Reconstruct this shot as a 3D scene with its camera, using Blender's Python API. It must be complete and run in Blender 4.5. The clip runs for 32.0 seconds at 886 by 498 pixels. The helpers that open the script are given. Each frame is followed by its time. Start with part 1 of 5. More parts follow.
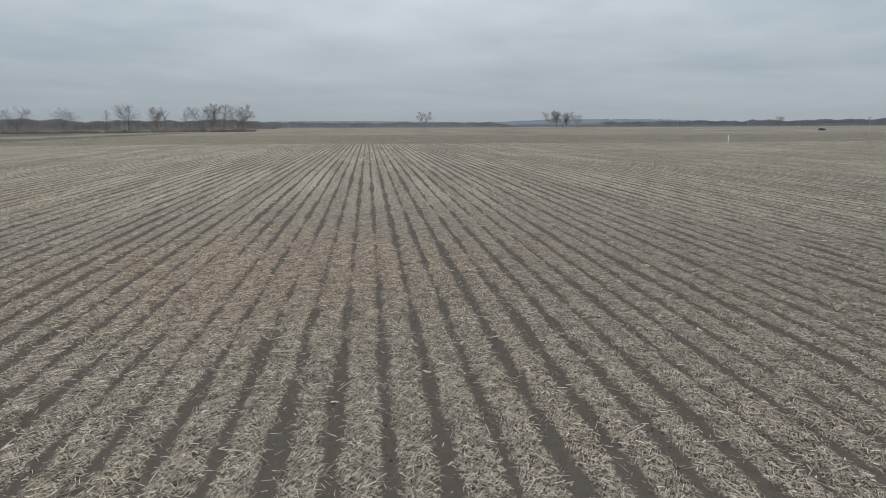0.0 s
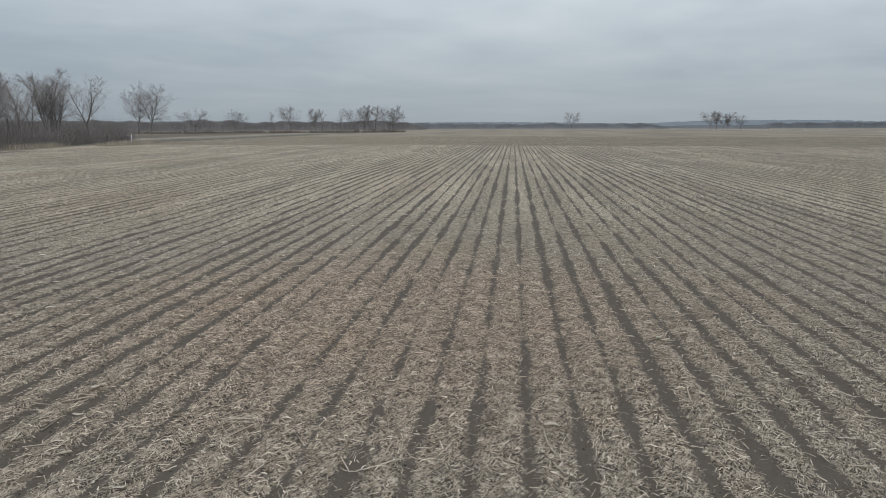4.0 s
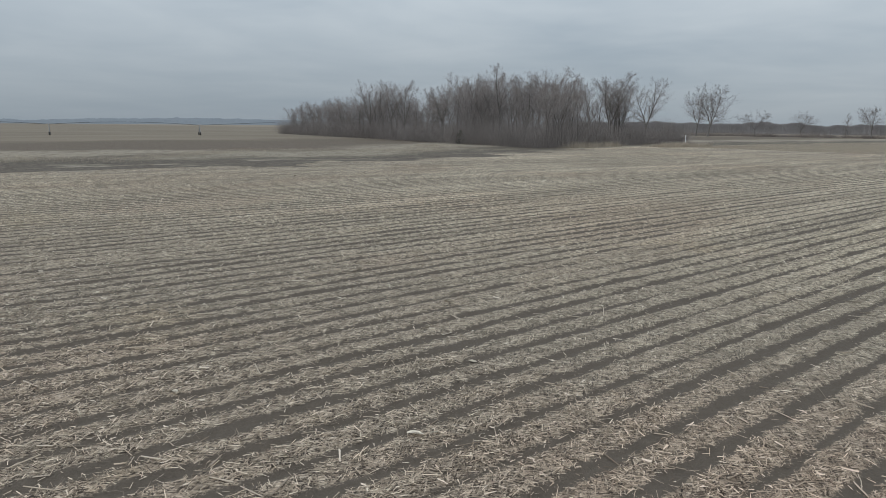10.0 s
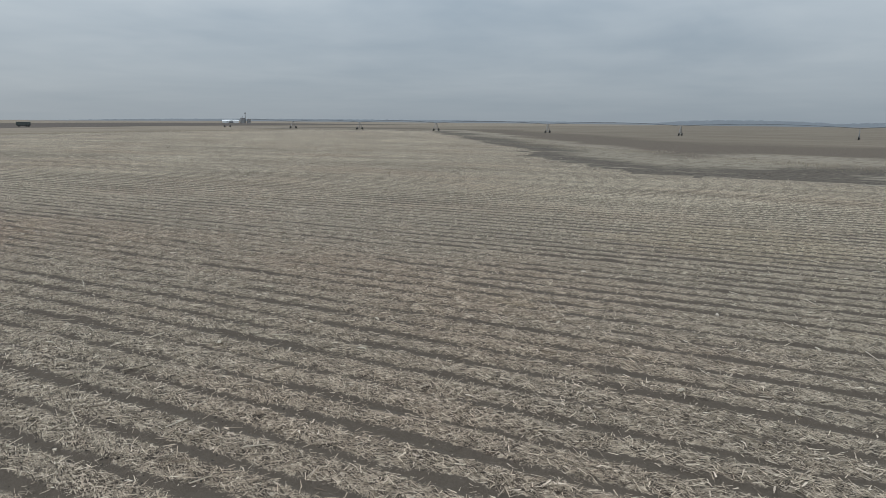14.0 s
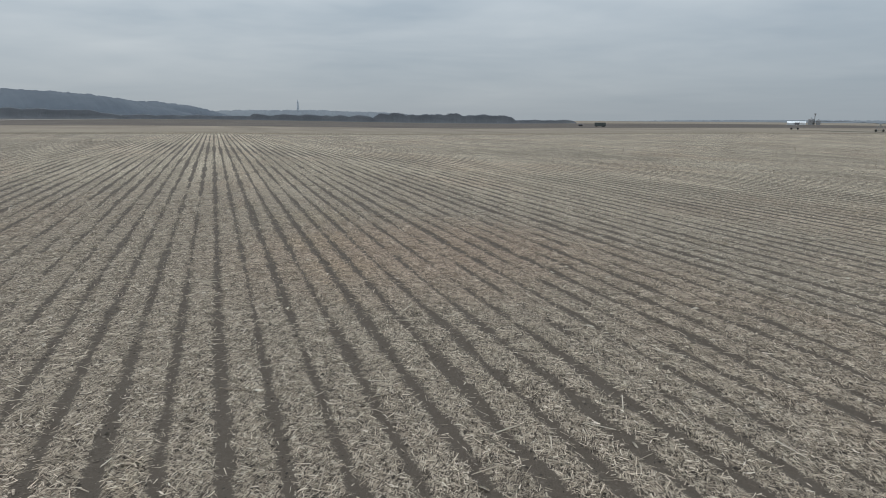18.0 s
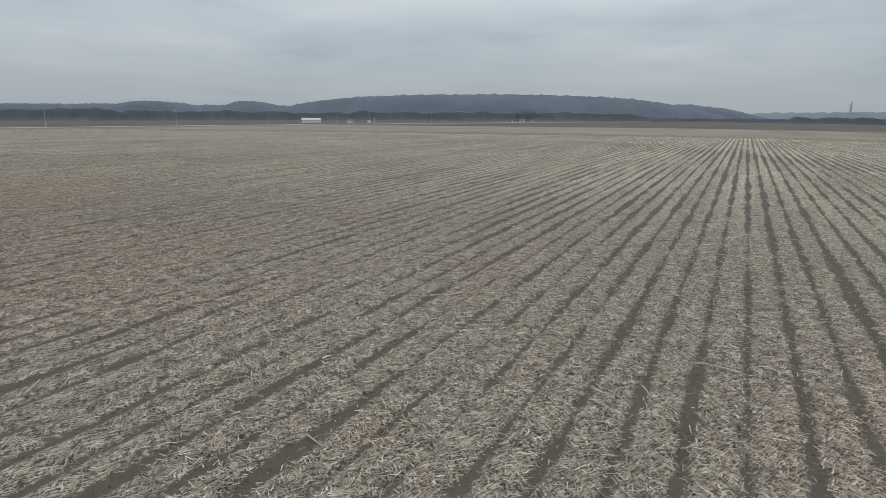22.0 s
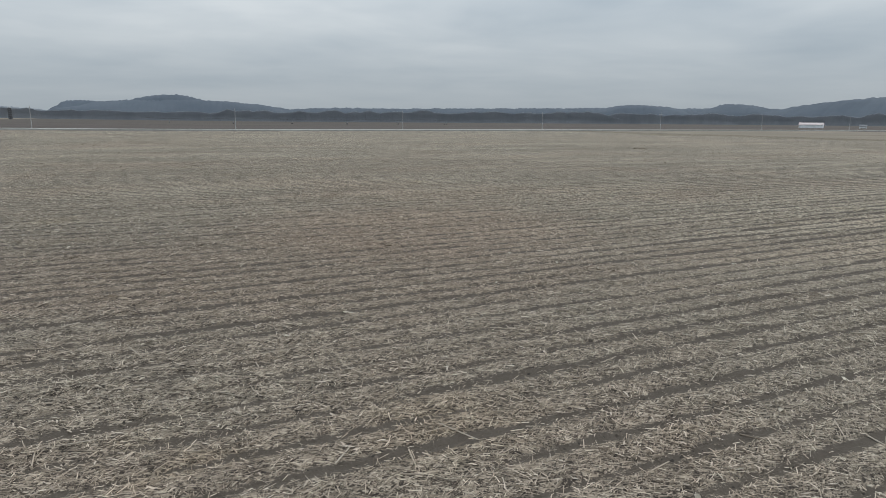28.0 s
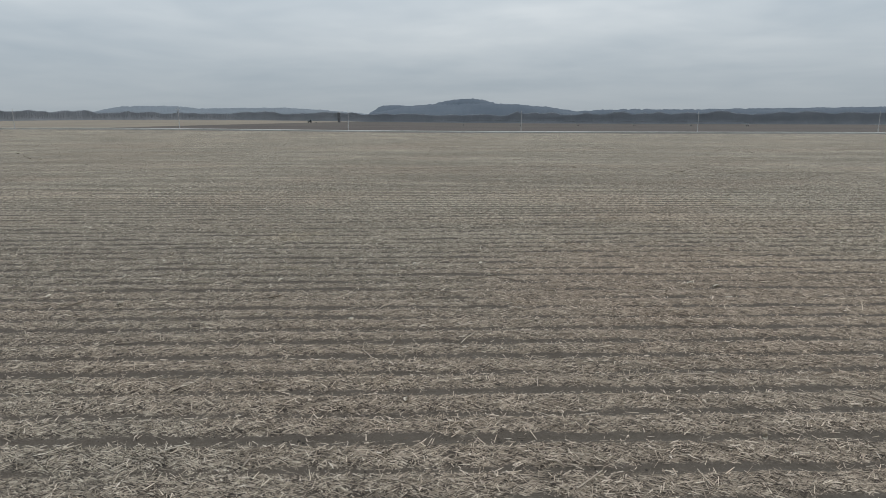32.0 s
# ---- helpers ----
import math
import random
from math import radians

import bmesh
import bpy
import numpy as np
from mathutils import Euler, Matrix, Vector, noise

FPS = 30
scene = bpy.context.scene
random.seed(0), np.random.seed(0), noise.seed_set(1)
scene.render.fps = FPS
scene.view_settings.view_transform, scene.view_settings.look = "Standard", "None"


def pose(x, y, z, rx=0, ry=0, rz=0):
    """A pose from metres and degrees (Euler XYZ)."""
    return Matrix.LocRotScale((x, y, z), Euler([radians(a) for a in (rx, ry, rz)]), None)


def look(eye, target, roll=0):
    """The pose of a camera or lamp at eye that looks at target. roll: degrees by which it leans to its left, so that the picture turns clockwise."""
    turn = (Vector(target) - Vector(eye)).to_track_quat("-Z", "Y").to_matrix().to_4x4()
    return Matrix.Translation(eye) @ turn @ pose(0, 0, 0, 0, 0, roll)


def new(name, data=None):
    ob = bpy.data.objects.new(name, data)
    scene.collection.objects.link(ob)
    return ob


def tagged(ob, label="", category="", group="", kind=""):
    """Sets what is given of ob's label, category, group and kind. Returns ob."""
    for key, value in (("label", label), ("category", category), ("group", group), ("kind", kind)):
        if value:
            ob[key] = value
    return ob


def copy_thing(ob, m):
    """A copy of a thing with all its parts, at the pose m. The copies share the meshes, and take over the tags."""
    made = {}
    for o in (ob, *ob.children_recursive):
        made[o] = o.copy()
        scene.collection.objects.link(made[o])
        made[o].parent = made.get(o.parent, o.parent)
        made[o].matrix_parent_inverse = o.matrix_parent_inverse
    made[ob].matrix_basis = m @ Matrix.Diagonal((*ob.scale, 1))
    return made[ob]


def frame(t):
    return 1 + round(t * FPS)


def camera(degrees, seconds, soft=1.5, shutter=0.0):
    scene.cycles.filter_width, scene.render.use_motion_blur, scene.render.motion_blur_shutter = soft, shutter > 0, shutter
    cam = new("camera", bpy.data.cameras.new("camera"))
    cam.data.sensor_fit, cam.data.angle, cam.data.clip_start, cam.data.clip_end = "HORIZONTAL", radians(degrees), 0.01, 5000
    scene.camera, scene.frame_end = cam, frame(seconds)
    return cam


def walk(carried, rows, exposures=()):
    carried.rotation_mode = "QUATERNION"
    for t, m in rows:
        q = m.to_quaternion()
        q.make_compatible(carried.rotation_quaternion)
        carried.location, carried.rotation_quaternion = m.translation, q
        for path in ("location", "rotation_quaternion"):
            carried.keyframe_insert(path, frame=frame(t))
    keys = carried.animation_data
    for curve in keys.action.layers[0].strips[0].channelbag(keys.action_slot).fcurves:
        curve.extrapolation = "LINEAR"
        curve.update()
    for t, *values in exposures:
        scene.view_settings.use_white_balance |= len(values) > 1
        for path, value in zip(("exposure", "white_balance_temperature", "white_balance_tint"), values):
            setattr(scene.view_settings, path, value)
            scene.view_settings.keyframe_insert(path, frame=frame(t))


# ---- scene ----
# camera: a slow low flight that turns left all the way
cam = camera(68.62, 32.0, 0.75)
# seconds, x, y, z, heading (left of the rows' direction), pitch, roll
PATH = [
    (0.0, -0.183, 6.287, 4.389, -6.499, -11.141, 0.066),
    (0.5, -0.114, 6.888, 4.395, -4.829, -11.133, 0.121),
    (1.0, -0.068, 7.521, 4.401, -3.161, -11.107, 0.138),
    (1.5, -0.044, 8.187, 4.404, -1.521, -11.081, 0.114),
    (2.0, -0.043, 8.894, 4.412, 0.099, -11.090, 0.047),
    (2.5, -0.061, 9.630, 4.417, 1.728, -11.100, -0.007),
    (3.0, -0.096, 10.373, 4.412, 3.326, -11.088, -0.017),
    (3.5, -0.161, 11.102, 4.396, 4.795, -11.069, 0.009),
    (4.0, -0.278, 11.830, 4.374, 6.128, -11.045, 0.057),
    (4.5, -0.437, 12.570, 4.353, 7.357, -11.023, 0.111),
    (5.0, -0.614, 13.330, 4.337, 8.572, -11.008, 0.153),
    (5.5, -0.787, 14.115, 4.329, 9.938, -11.002, 0.166),
    (6.0, -0.954, 14.922, 4.328, 11.720, -11.002, 0.141),
    (6.5, -1.154, 15.738, 4.332, 14.308, -10.994, 0.090),
    (7.0, -1.399, 16.548, 4.336, 17.320, -10.991, 0.026),
    (7.5, -1.693, 17.349, 4.342, 20.791, -10.990, -0.061),
    (8.0, -2.047, 18.118, 4.349, 24.937, -10.996, -0.176),
    (8.5, -2.471, 18.851, 4.360, 29.913, -10.999, -0.312),
    (9.0, -2.984, 19.548, 4.366, 36.954, -11.028, -0.444),
    (9.5, -3.594, 20.197, 4.361, 44.285, -11.068, -0.543),
    (10.0, -4.313, 20.789, 4.351, 51.930, -11.099, -0.601),
    (10.5, -5.123, 21.299, 4.341, 59.846, -11.131, -0.616),
    (11.0, -5.999, 21.689, 4.342, 67.770, -11.173, -0.606),
    (11.5, -6.908, 21.945, 4.352, 75.669, -11.232, -0.603),
    (12.0, -7.855, 22.089, 4.366, 83.592, -11.289, -0.612),
    (12.5, -8.830, 22.100, 4.378, 91.532, -11.332, -0.607),
    (13.0, -9.800, 21.970, 4.382, 99.396, -11.378, -0.587),
    (13.5, -10.772, 21.706, 4.380, 107.043, -11.416, -0.562),
    (14.0, -11.723, 21.309, 4.378, 114.950, -11.450, -0.546),
    (14.5, -12.632, 20.775, 4.379, 122.575, -11.484, -0.534),
    (15.0, -13.465, 20.111, 4.383, 130.026, -11.546, -0.503),
    (15.5, -14.218, 19.342, 4.390, 137.450, -11.570, -0.454),
    (16.0, -14.875, 18.456, 4.394, 144.466, -11.600, -0.398),
    (16.5, -15.453, 17.450, 4.397, 150.435, -11.645, -0.359),
    (17.0, -15.979, 16.328, 4.402, 154.884, -11.693, -0.353),
    (17.5, -16.474, 15.106, 4.415, 157.940, -11.727, -0.375),
    (18.0, -16.923, 13.803, 4.434, 160.797, -11.742, -0.413),
    (18.5, -17.259, 12.449, 4.450, 166.250, -11.758, -0.461),
    (19.0, -17.460, 11.059, 4.456, 171.896, -11.783, -0.496),
    (19.5, -17.494, 9.653, 4.448, 177.470, -11.812, -0.513),
    (20.0, -17.379, 8.245, 4.427, 183.072, -11.834, -0.499),
    (20.5, -17.134, 6.820, 4.394, 188.700, -11.808, -0.439),
    (21.0, -16.763, 5.383, 4.349, 194.370, -11.771, -0.352),
    (21.5, -16.247, 3.994, 4.305, 199.842, -11.743, -0.261),
    (22.0, -15.622, 2.672, 4.276, 204.668, -11.716, -0.198),
    (22.5, -14.889, 1.418, 4.260, 209.263, -11.697, -0.176),
    (23.0, -14.023, 0.220, 4.244, 213.861, -11.672, -0.167),
    (23.5, -13.050, -0.945, 4.224, 217.789, -11.654, -0.152),
    (24.0, -11.976, -2.076, 4.205, 221.096, -11.635, -0.137),
    (24.5, -10.808, -3.169, 4.197, 223.664, -11.628, -0.143),
    (25.0, -9.579, -4.224, 4.190, 226.092, -11.630, -0.180),
    (25.5, -8.299, -5.243, 4.183, 228.690, -11.631, -0.246),
    (26.0, -6.959, -6.223, 4.177, 231.562, -11.624, -0.324),
    (26.5, -5.545, -7.159, 4.172, 234.683, -11.604, -0.383),
    (27.0, -4.051, -8.043, 4.168, 237.957, -11.580, -0.398),
    (27.5, -2.488, -8.863, 4.161, 241.286, -11.572, -0.372),
    (28.0, -0.887, -9.594, 4.153, 244.593, -11.566, -0.300),
    (28.5, 0.679, -10.216, 4.143, 247.803, -11.554, -0.189),
    (29.0, 2.151, -10.718, 4.136, 251.119, -11.538, -0.064),
    (29.5, 3.493, -11.088, 4.139, 254.486, -11.540, 0.042),
    (30.0, 4.635, -11.332, 4.154, 257.813, -11.530, 0.108),
    (30.5, 5.447, -11.469, 4.174, 261.153, -11.463, 0.138),
    (31.0, 5.812, -11.518, 4.166, 264.312, -11.476, 0.139),
    (31.5, 5.878, -11.525, 4.158, 266.761, -11.480, 0.131),
    (32.0, 5.788, -11.512, 4.169, 269.079, -11.451, 0.118),
]


def view(x, y, z, heading, pitch, roll):
    a, b = radians(heading), radians(pitch)
    return look((x, y, z), (x - math.sin(a) * math.cos(b), y + math.cos(a) * math.cos(b), z + math.sin(b)), -roll)


walk(cam, [(row[0], view(*row[1:])) for row in PATH])

# world: overcast sky, brighter overhead, with soft cloud bands
world = bpy.data.worlds.new("overcast_sky")
scene.world = world
world.use_nodes = True
wt = world.node_tree
wt.nodes.clear()


def wnode(kind, **kw):
    n = wt.nodes.new(kind)
    for k, v in kw.items():
        n.inputs[k].default_value = v
    return n


def wmath(op, a, b=0.0):
    n = wt.nodes.new("ShaderNodeMath")
    n.operation = op
    for i, v in enumerate((a, b)):
        if isinstance(v, (int, float)):
            n.inputs[i].default_value = v
        else:
            wt.links.new(v, n.inputs[i])
    return n.outputs[0]


tc = wt.nodes.new("ShaderNodeTexCoord")
sep = wt.nodes.new("ShaderNodeSeparateXYZ")
wt.links.new(tc.outputs["Generated"], sep.inputs[0])
up = wmath("MAXIMUM", sep.outputs[2], 0.0)
# cloud sheet seen in perspective
inv = wmath("DIVIDE", 1.0, wmath("ADD", up, 0.10))
comb = wt.nodes.new("ShaderNodeCombineXYZ")
wt.links.new(wmath("MULTIPLY", sep.outputs[0], inv), comb.inputs[0])
wt.links.new(wmath("MULTIPLY", sep.outputs[1], inv), comb.inputs[1])
cl1 = wnode("ShaderNodeTexNoise", Scale=0.34, Detail=4.0, Roughness=0.55, Distortion=0.4)
cl2 = wnode("ShaderNodeTexNoise", Scale=1.1, Detail=5.0, Roughness=0.5, Distortion=0.3)
wt.links.new(comb.outputs[0], cl1.inputs["Vector"])
wt.links.new(comb.outputs[0], cl2.inputs["Vector"])
clouds = wmath("ADD", wmath("MULTIPLY", cl1.outputs[0], 0.7), wmath("MULTIPLY", cl2.outputs[0], 0.3))
# the bands melt together low over the horizon
clouds = wmath("ADD", wmath("MULTIPLY", wmath("SUBTRACT", clouds, 0.46), wmath("MINIMUM", wmath("ADD", wmath("MULTIPLY", up, 5.5), 0.15), 1.0)), 0.46)
ramp = wt.nodes.new("ShaderNodeValToRGB")
ramp.color_ramp.elements[0].position, ramp.color_ramp.elements[0].color = 0.36, (0.375, 0.442, 0.502, 1)
ramp.color_ramp.elements[1].position, ramp.color_ramp.elements[1].color = 0.64, (0.600, 0.648, 0.680, 1)
wt.links.new(clouds, ramp.inputs[0])
# thicker, greyer cloud towards the west
west_side = wmath("MAXIMUM", wmath("MULTIPLY", sep.outputs[0], -1.0), 0.0)
grad = wmath("MULTIPLY", wmath("ADD", wmath("MULTIPLY", up, 2.1), 0.77), wmath("SUBTRACT", 1.0, wmath("MULTIPLY", west_side, 0.17)))
grey = wt.nodes.new("ShaderNodeVectorMath")
grey.operation = "SCALE"
wt.links.new(ramp.outputs[0], grey.inputs[0])
wt.links.new(grad, grey.inputs["Scale"])
cool = wt.nodes.new("ShaderNodeMix")
cool.data_type, cool.blend_type = "RGBA", "MULTIPLY"
wt.links.new(west_side, cool.inputs["Factor"])
wt.links.new(grey.outputs[0], cool.inputs["A"])
cool.inputs["B"].default_value = (0.965, 1.0, 1.035, 1)
sky = wt.nodes.new("ShaderNodeTexSky")
sky.sky_type, sky.sun_disc = "NISHITA", False
sky.sun_elevation, sky.sun_rotation = radians(42), radians(200)
clear = wt.nodes.new("ShaderNodeVectorMath")
clear.operation = "SCALE"
clear.inputs["Scale"].default_value = 0.10
wt.links.new(sky.outputs[0], clear.inputs[0])
mix = wt.nodes.new("ShaderNodeMix")
mix.data_type = "RGBA"
mix.inputs["Factor"].default_value = 0.975
wt.links.new(clear.outputs[0], mix.inputs["A"])
wt.links.new(cool.outputs["Result"], mix.inputs["B"])
bg = wt.nodes.new("ShaderNodeBackground")
wt.links.new(mix.outputs["Result"], bg.inputs["Color"])
wout = wt.nodes.new("ShaderNodeOutputWorld")
wt.links.new(bg.outputs[0], wout.inputs[0])

sun = new("sun", bpy.data.lights.new("sun", "SUN"))
sun.data.energy, sun.data.angle, sun.data.color = 0.6, radians(35), (1.0, 0.97, 0.93)
sun.matrix_world = look((0, 0, 50), (0 - 12, 0 + 33, 50 - 32))

# ---- materials ----


class Mat:
    """A node material and short ways to wire it."""

    def __init__(self, name, rough=0.9):
        self.m = bpy.data.materials.new(name)
        self.m.use_nodes = True
        self.t = self.m.node_tree
        self.b = self.t.nodes["Principled BSDF"]
        self.b.inputs["Roughness"].default_value = rough
        self.b.inputs["Specular IOR Level"].default_value = 0.25

    def put(self, socket, v):
        if isinstance(v, bpy.types.NodeSocket):
            self.t.links.new(v, socket)
        else:
            socket.default_value = v

    def math(self, op, a, b=0.0, c=0.0):
        n = self.t.nodes.new("ShaderNodeMath")
        n.operation = op
        for s, v in zip(n.inputs, (a, b, c)):
            self.put(s, v)
        return n.outputs[0]

    def place(self, scale=(1, 1, 1), spin=0.0):
        tcn = self.t.nodes.new("ShaderNodeNewGeometry")
        mp = self.t.nodes.new("ShaderNodeMapping")
        mp.inputs["Scale"].default_value = scale
        mp.inputs["Rotation"].default_value = (0, 0, spin)
        self.t.links.new(tcn.outputs["Position"], mp.inputs["Vector"])
        return mp.outputs[0]

    def noise(self, vec, scale, detail=4.0, rough=0.55, warp=0.0):
        n = self.t.nodes.new("ShaderNodeTexNoise")
        self.t.links.new(vec, n.inputs["Vector"])
        n.inputs["Scale"].default_value, n.inputs["Detail"].default_value = scale, detail
        n.inputs["Roughness"].default_value, n.inputs["Distortion"].default_value = rough, warp
        return n.outputs[0]

    def range(self, v, a, b, c=0.0, d=1.0):
        n = self.t.nodes.new("ShaderNodeMapRange")
        n.interpolation_type = "SMOOTHSTEP"
        for k, x in (("Value", v), ("From Min", a), ("From Max", b), ("To Min", c), ("To Max", d)):
            self.put(n.inputs[k], x)
        return n.outputs[0]

    def mix(self, f, a, b, mode="MIX"):
        n = self.t.nodes.new("ShaderNodeMix")
        n.data_type, n.blend_type = "RGBA", mode
        self.put(n.inputs["Factor"], f)
        for k, v in (("A", a), ("B", b)):
            self.put(n.inputs[k], v if isinstance(v, bpy.types.NodeSocket) else (*v, 1.0))
        return n.outputs["Result"]

    def colour(self, v):
        self.put(self.b.inputs["Base Color"], v if isinstance(v, bpy.types.NodeSocket) else (*v, 1.0))
        return self

    def bump(self, v, dist, strength=1.0):
        n = self.t.nodes.new("ShaderNodeBump")
        n.inputs["Distance"].default_value, n.inputs["Strength"].default_value = dist, strength
        self.t.links.new(v, n.inputs["Height"])
        self.t.links.new(n.outputs[0], self.b.inputs["Normal"])
        return self

    def island(self):
        return self.t.nodes.new("ShaderNodeNewGeometry").outputs["Random Per Island"]

    def each(self):
        return self.t.nodes.new("ShaderNodeObjectInfo").outputs["Random"]


ROW = 0.762          # corn row spacing


def litter_tone(k, p, col):
    """Tone of the residue that the loose pieces and the ground share: rosy stretches, a few mouldy golden patches,
    paler westward.
    """
    rosy = k.range(k.noise(k.place((1, 0.55, 1), 0.2), 0.085, 4.0, 0.6), 0.46, 0.66, 0.0, 0.22)
    for at, size in (((-3.3, 27.0, 0.0), 8.5), ((-23.5, -6.5, 0.0), 7.0), ((21.0, -19.0, 0.0), 8.0)):
        n = k.t.nodes.new("ShaderNodeVectorMath")
        n.operation = "DISTANCE"
        k.t.links.new(p, n.inputs[0])
        n.inputs[1].default_value = at
        d = k.math("MULTIPLY_ADD", k.noise(p, 0.7, 4.0, 0.7), 5.0, n.outputs["Value"])
        rosy = k.math("MAXIMUM", rosy, k.range(d, size + 4.5, size - 2.5, 0.0, 0.36))
    col = k.mix(rosy, col, k.mix(1.0, col, (1.15, 0.93, 0.85), "MULTIPLY"))
    spot = k.range(k.noise(k.place((1.0, 0.6, 1), 0.5), 0.31, 4.0, 0.65), 0.60, 0.72, 0.0, 0.16)
    for at, size in (((-20.1, -4.6, 0.0), 1.3), ((-20.4, -9.0, 0.0), 1.6), ((-20.7, -14.5, 0.0), 1.9), ((-37.5, 21.5, 0.0), 3.6), ((-19.4, 24.3, 0.0), 1.0), ((-3.8, 24.2, 0.0), 0.9), ((-2.9, 34.4, 0.0), 1.6), ((6.6, -13.2, 0.0), 1.0)):
        n = k.t.nodes.new("ShaderNodeVectorMath")
        n.operation = "DISTANCE"
        k.t.links.new(p, n.inputs[0])
        n.inputs[1].default_value = at
        d = k.math("MULTIPLY_ADD", k.noise(p, 1.6, 4.0, 0.7), 1.8, n.outputs["Value"])
        spot = k.math("MAXIMUM", spot, k.range(d, size + 1.6, size + 0.1, 0.0, 0.13))
    col = k.mix(spot, col, k.mix(1.0, col, (1.08, 0.96, 0.66), "MULTIPLY"))
    sx = k.t.nodes.new("ShaderNodeSeparateXYZ")
    k.t.links.new(p, sx.inputs[0])
    west_tone = k.range(k.math("MULTIPLY_ADD", k.math("MAXIMUM", sx.outputs[1], 0.0), 0.1, sx.outputs[0]), 22.0, -12.0, 0.87, 1.0)
    return k.mix(1.0, col, tint(k, west_tone), "MULTIPLY")


def tint(k, v):
    """A grey of that value."""
    n = k.t.nodes.new("ShaderNodeCombineColor")
    for s in n.inputs:
        k.t.links.new(v, s)
    return n.outputs[0]


def field_material(name, along_y=True, pale=1.0):
    """Corn stubble: pale residue strips with ragged bands of bare soil between."""
    k = Mat(name, 0.95)
    p = k.place()
    sepn = k.t.nodes.new("ShaderNodeSeparateXYZ")
    k.t.links.new(p, sepn.inputs[0])
    across = sepn.outputs[0] if along_y else sepn.outputs[1]
    reach = k.t.nodes.new("ShaderNodeVectorMath")
    reach.operation = "DISTANCE"
    k.t.links.new(p, reach.inputs[0])
    reach.inputs[1].default_value = (-4.0, 4.0, 0.0)
    away = reach.outputs["Value"]
    out = k.range(away, 22.0, 48.0)
    # bands of soil: the ground carries how wide each one is
    ph = k.math("DIVIDE", across, ROW)
    d = k.math("ABSOLUTE", k.math("SUBTRACT", ph, k.math("ROUND", ph)))
    band = k.t.nodes.new("ShaderNodeAttribute")
    band.attribute_name = "band"
    frayed = k.math("MULTIPLY_ADD", k.noise(p, 6.0, 6.0, 0.85), 0.62, -0.31)
    gaps = k.math("MULTIPLY_ADD", k.noise(k.place((1.6, 0.42, 1) if along_y else (0.42, 1.6, 1)), 1.0, 6.0, 0.80), 0.50, -0.25)
    wide = k.math("ADD", band.outputs["Fac"], k.math("ADD", frayed, gaps))
    soilband = k.range(k.math("SUBTRACT", d, wide), 0.05, -0.035)
    # litter: crossed flat chips of stalk and leaf, layer on layer
    litter, proud = None, None
    warped = k.t.nodes.new("ShaderNodeVectorMath")
    warped.operation = "MULTIPLY_ADD"
    wob = k.t.nodes.new("ShaderNodeTexNoise")
    k.t.links.new(p, wob.inputs["Vector"])
    wob.inputs["Scale"].default_value, wob.inputs["Detail"].default_value = 3.0, 2.0
    k.t.links.new(wob.outputs["Color"], warped.inputs[0])
    warped.inputs[1].default_value = (0.14, 0.14, 0.0)
    k.t.links.new(p, warped.inputs[2])
    for turn, long, thin in ((0.3, 9.0, 72.0), (1.5, 8.0, 60.0), (2.6, 11.0, 84.0), (0.9, 7.0, 52.0), (2.05, 9.0, 66.0)):
        rot = k.t.nodes.new("ShaderNodeMapping")
        rot.inputs["Rotation"].default_value = (0, 0, turn)
        k.t.links.new(warped.outputs[0], rot.inputs["Vector"])
        st = k.t.nodes.new("ShaderNodeMapping")
        st.inputs["Scale"].default_value = (long, thin, 0.0)
        k.t.links.new(rot.outputs[0], st.inputs["Vector"])
        vor = k.t.nodes.new("ShaderNodeTexVoronoi")
        vor.voronoi_dimensions = "2D"
        vor.inputs["Scale"].default_value = 1.0
        k.t.links.new(st.outputs[0], vor.inputs["Vector"])
        rgb = k.t.nodes.new("ShaderNodeSeparateColor")
        k.t.links.new(vor.outputs["Color"], rgb.inputs[0])
        ramp = k.t.nodes.new("ShaderNodeValToRGB")
        k.t.links.new(rgb.outputs[0], ramp.inputs[0])
        e = ramp.color_ramp.elements
        e[0].position, e[0].color = 0.0, (0.050, 0.039, 0.031, 1)
        e[1].position, e[1].color = 1.0, (0.62, 0.533, 0.421, 1)
        for at, c in ((0.26, (0.115, 0.092, 0.072, 1)), (0.38, (0.282, 0.227, 0.171, 1)), (0.78, (0.415, 0.344, 0.264, 1))):
            e.new(at).color = c
        on = k.math("MULTIPLY", k.range(rgb.outputs[1], 0.52, 0.56), k.range(vor.outputs["Distance"], 0.62, 0.50))
        chip = ramp.outputs[0]
        litter = k.mix(on, litter or (0.085, 0.068, 0.053), chip)
        proud = on if proud is None else k.math("MAXIMUM", k.math("MULTIPLY", proud, 0.8), on)
    clump = k.range(k.noise(p, 2.6, 5.0, 0.75), 0.36, 0.62, 0.58, 1.08)
    litter = k.mix(1.0, litter, tint(k, clump), "MULTIPLY")
    # far litter is seen as speckle
    speck = k.noise(p, 5.0, 5.0, 0.85)
    far = k.mix(k.range(speck, 0.41, 0.60), (0.104, 0.084, 0.062), (0.570, 0.485, 0.366))
    patch = k.noise(p, 0.05, 4.0, 0.6)
    far = k.mix(k.range(patch, 0.40, 0.62, 0.0, 0.35), far, (0.245, 0.201, 0.148))
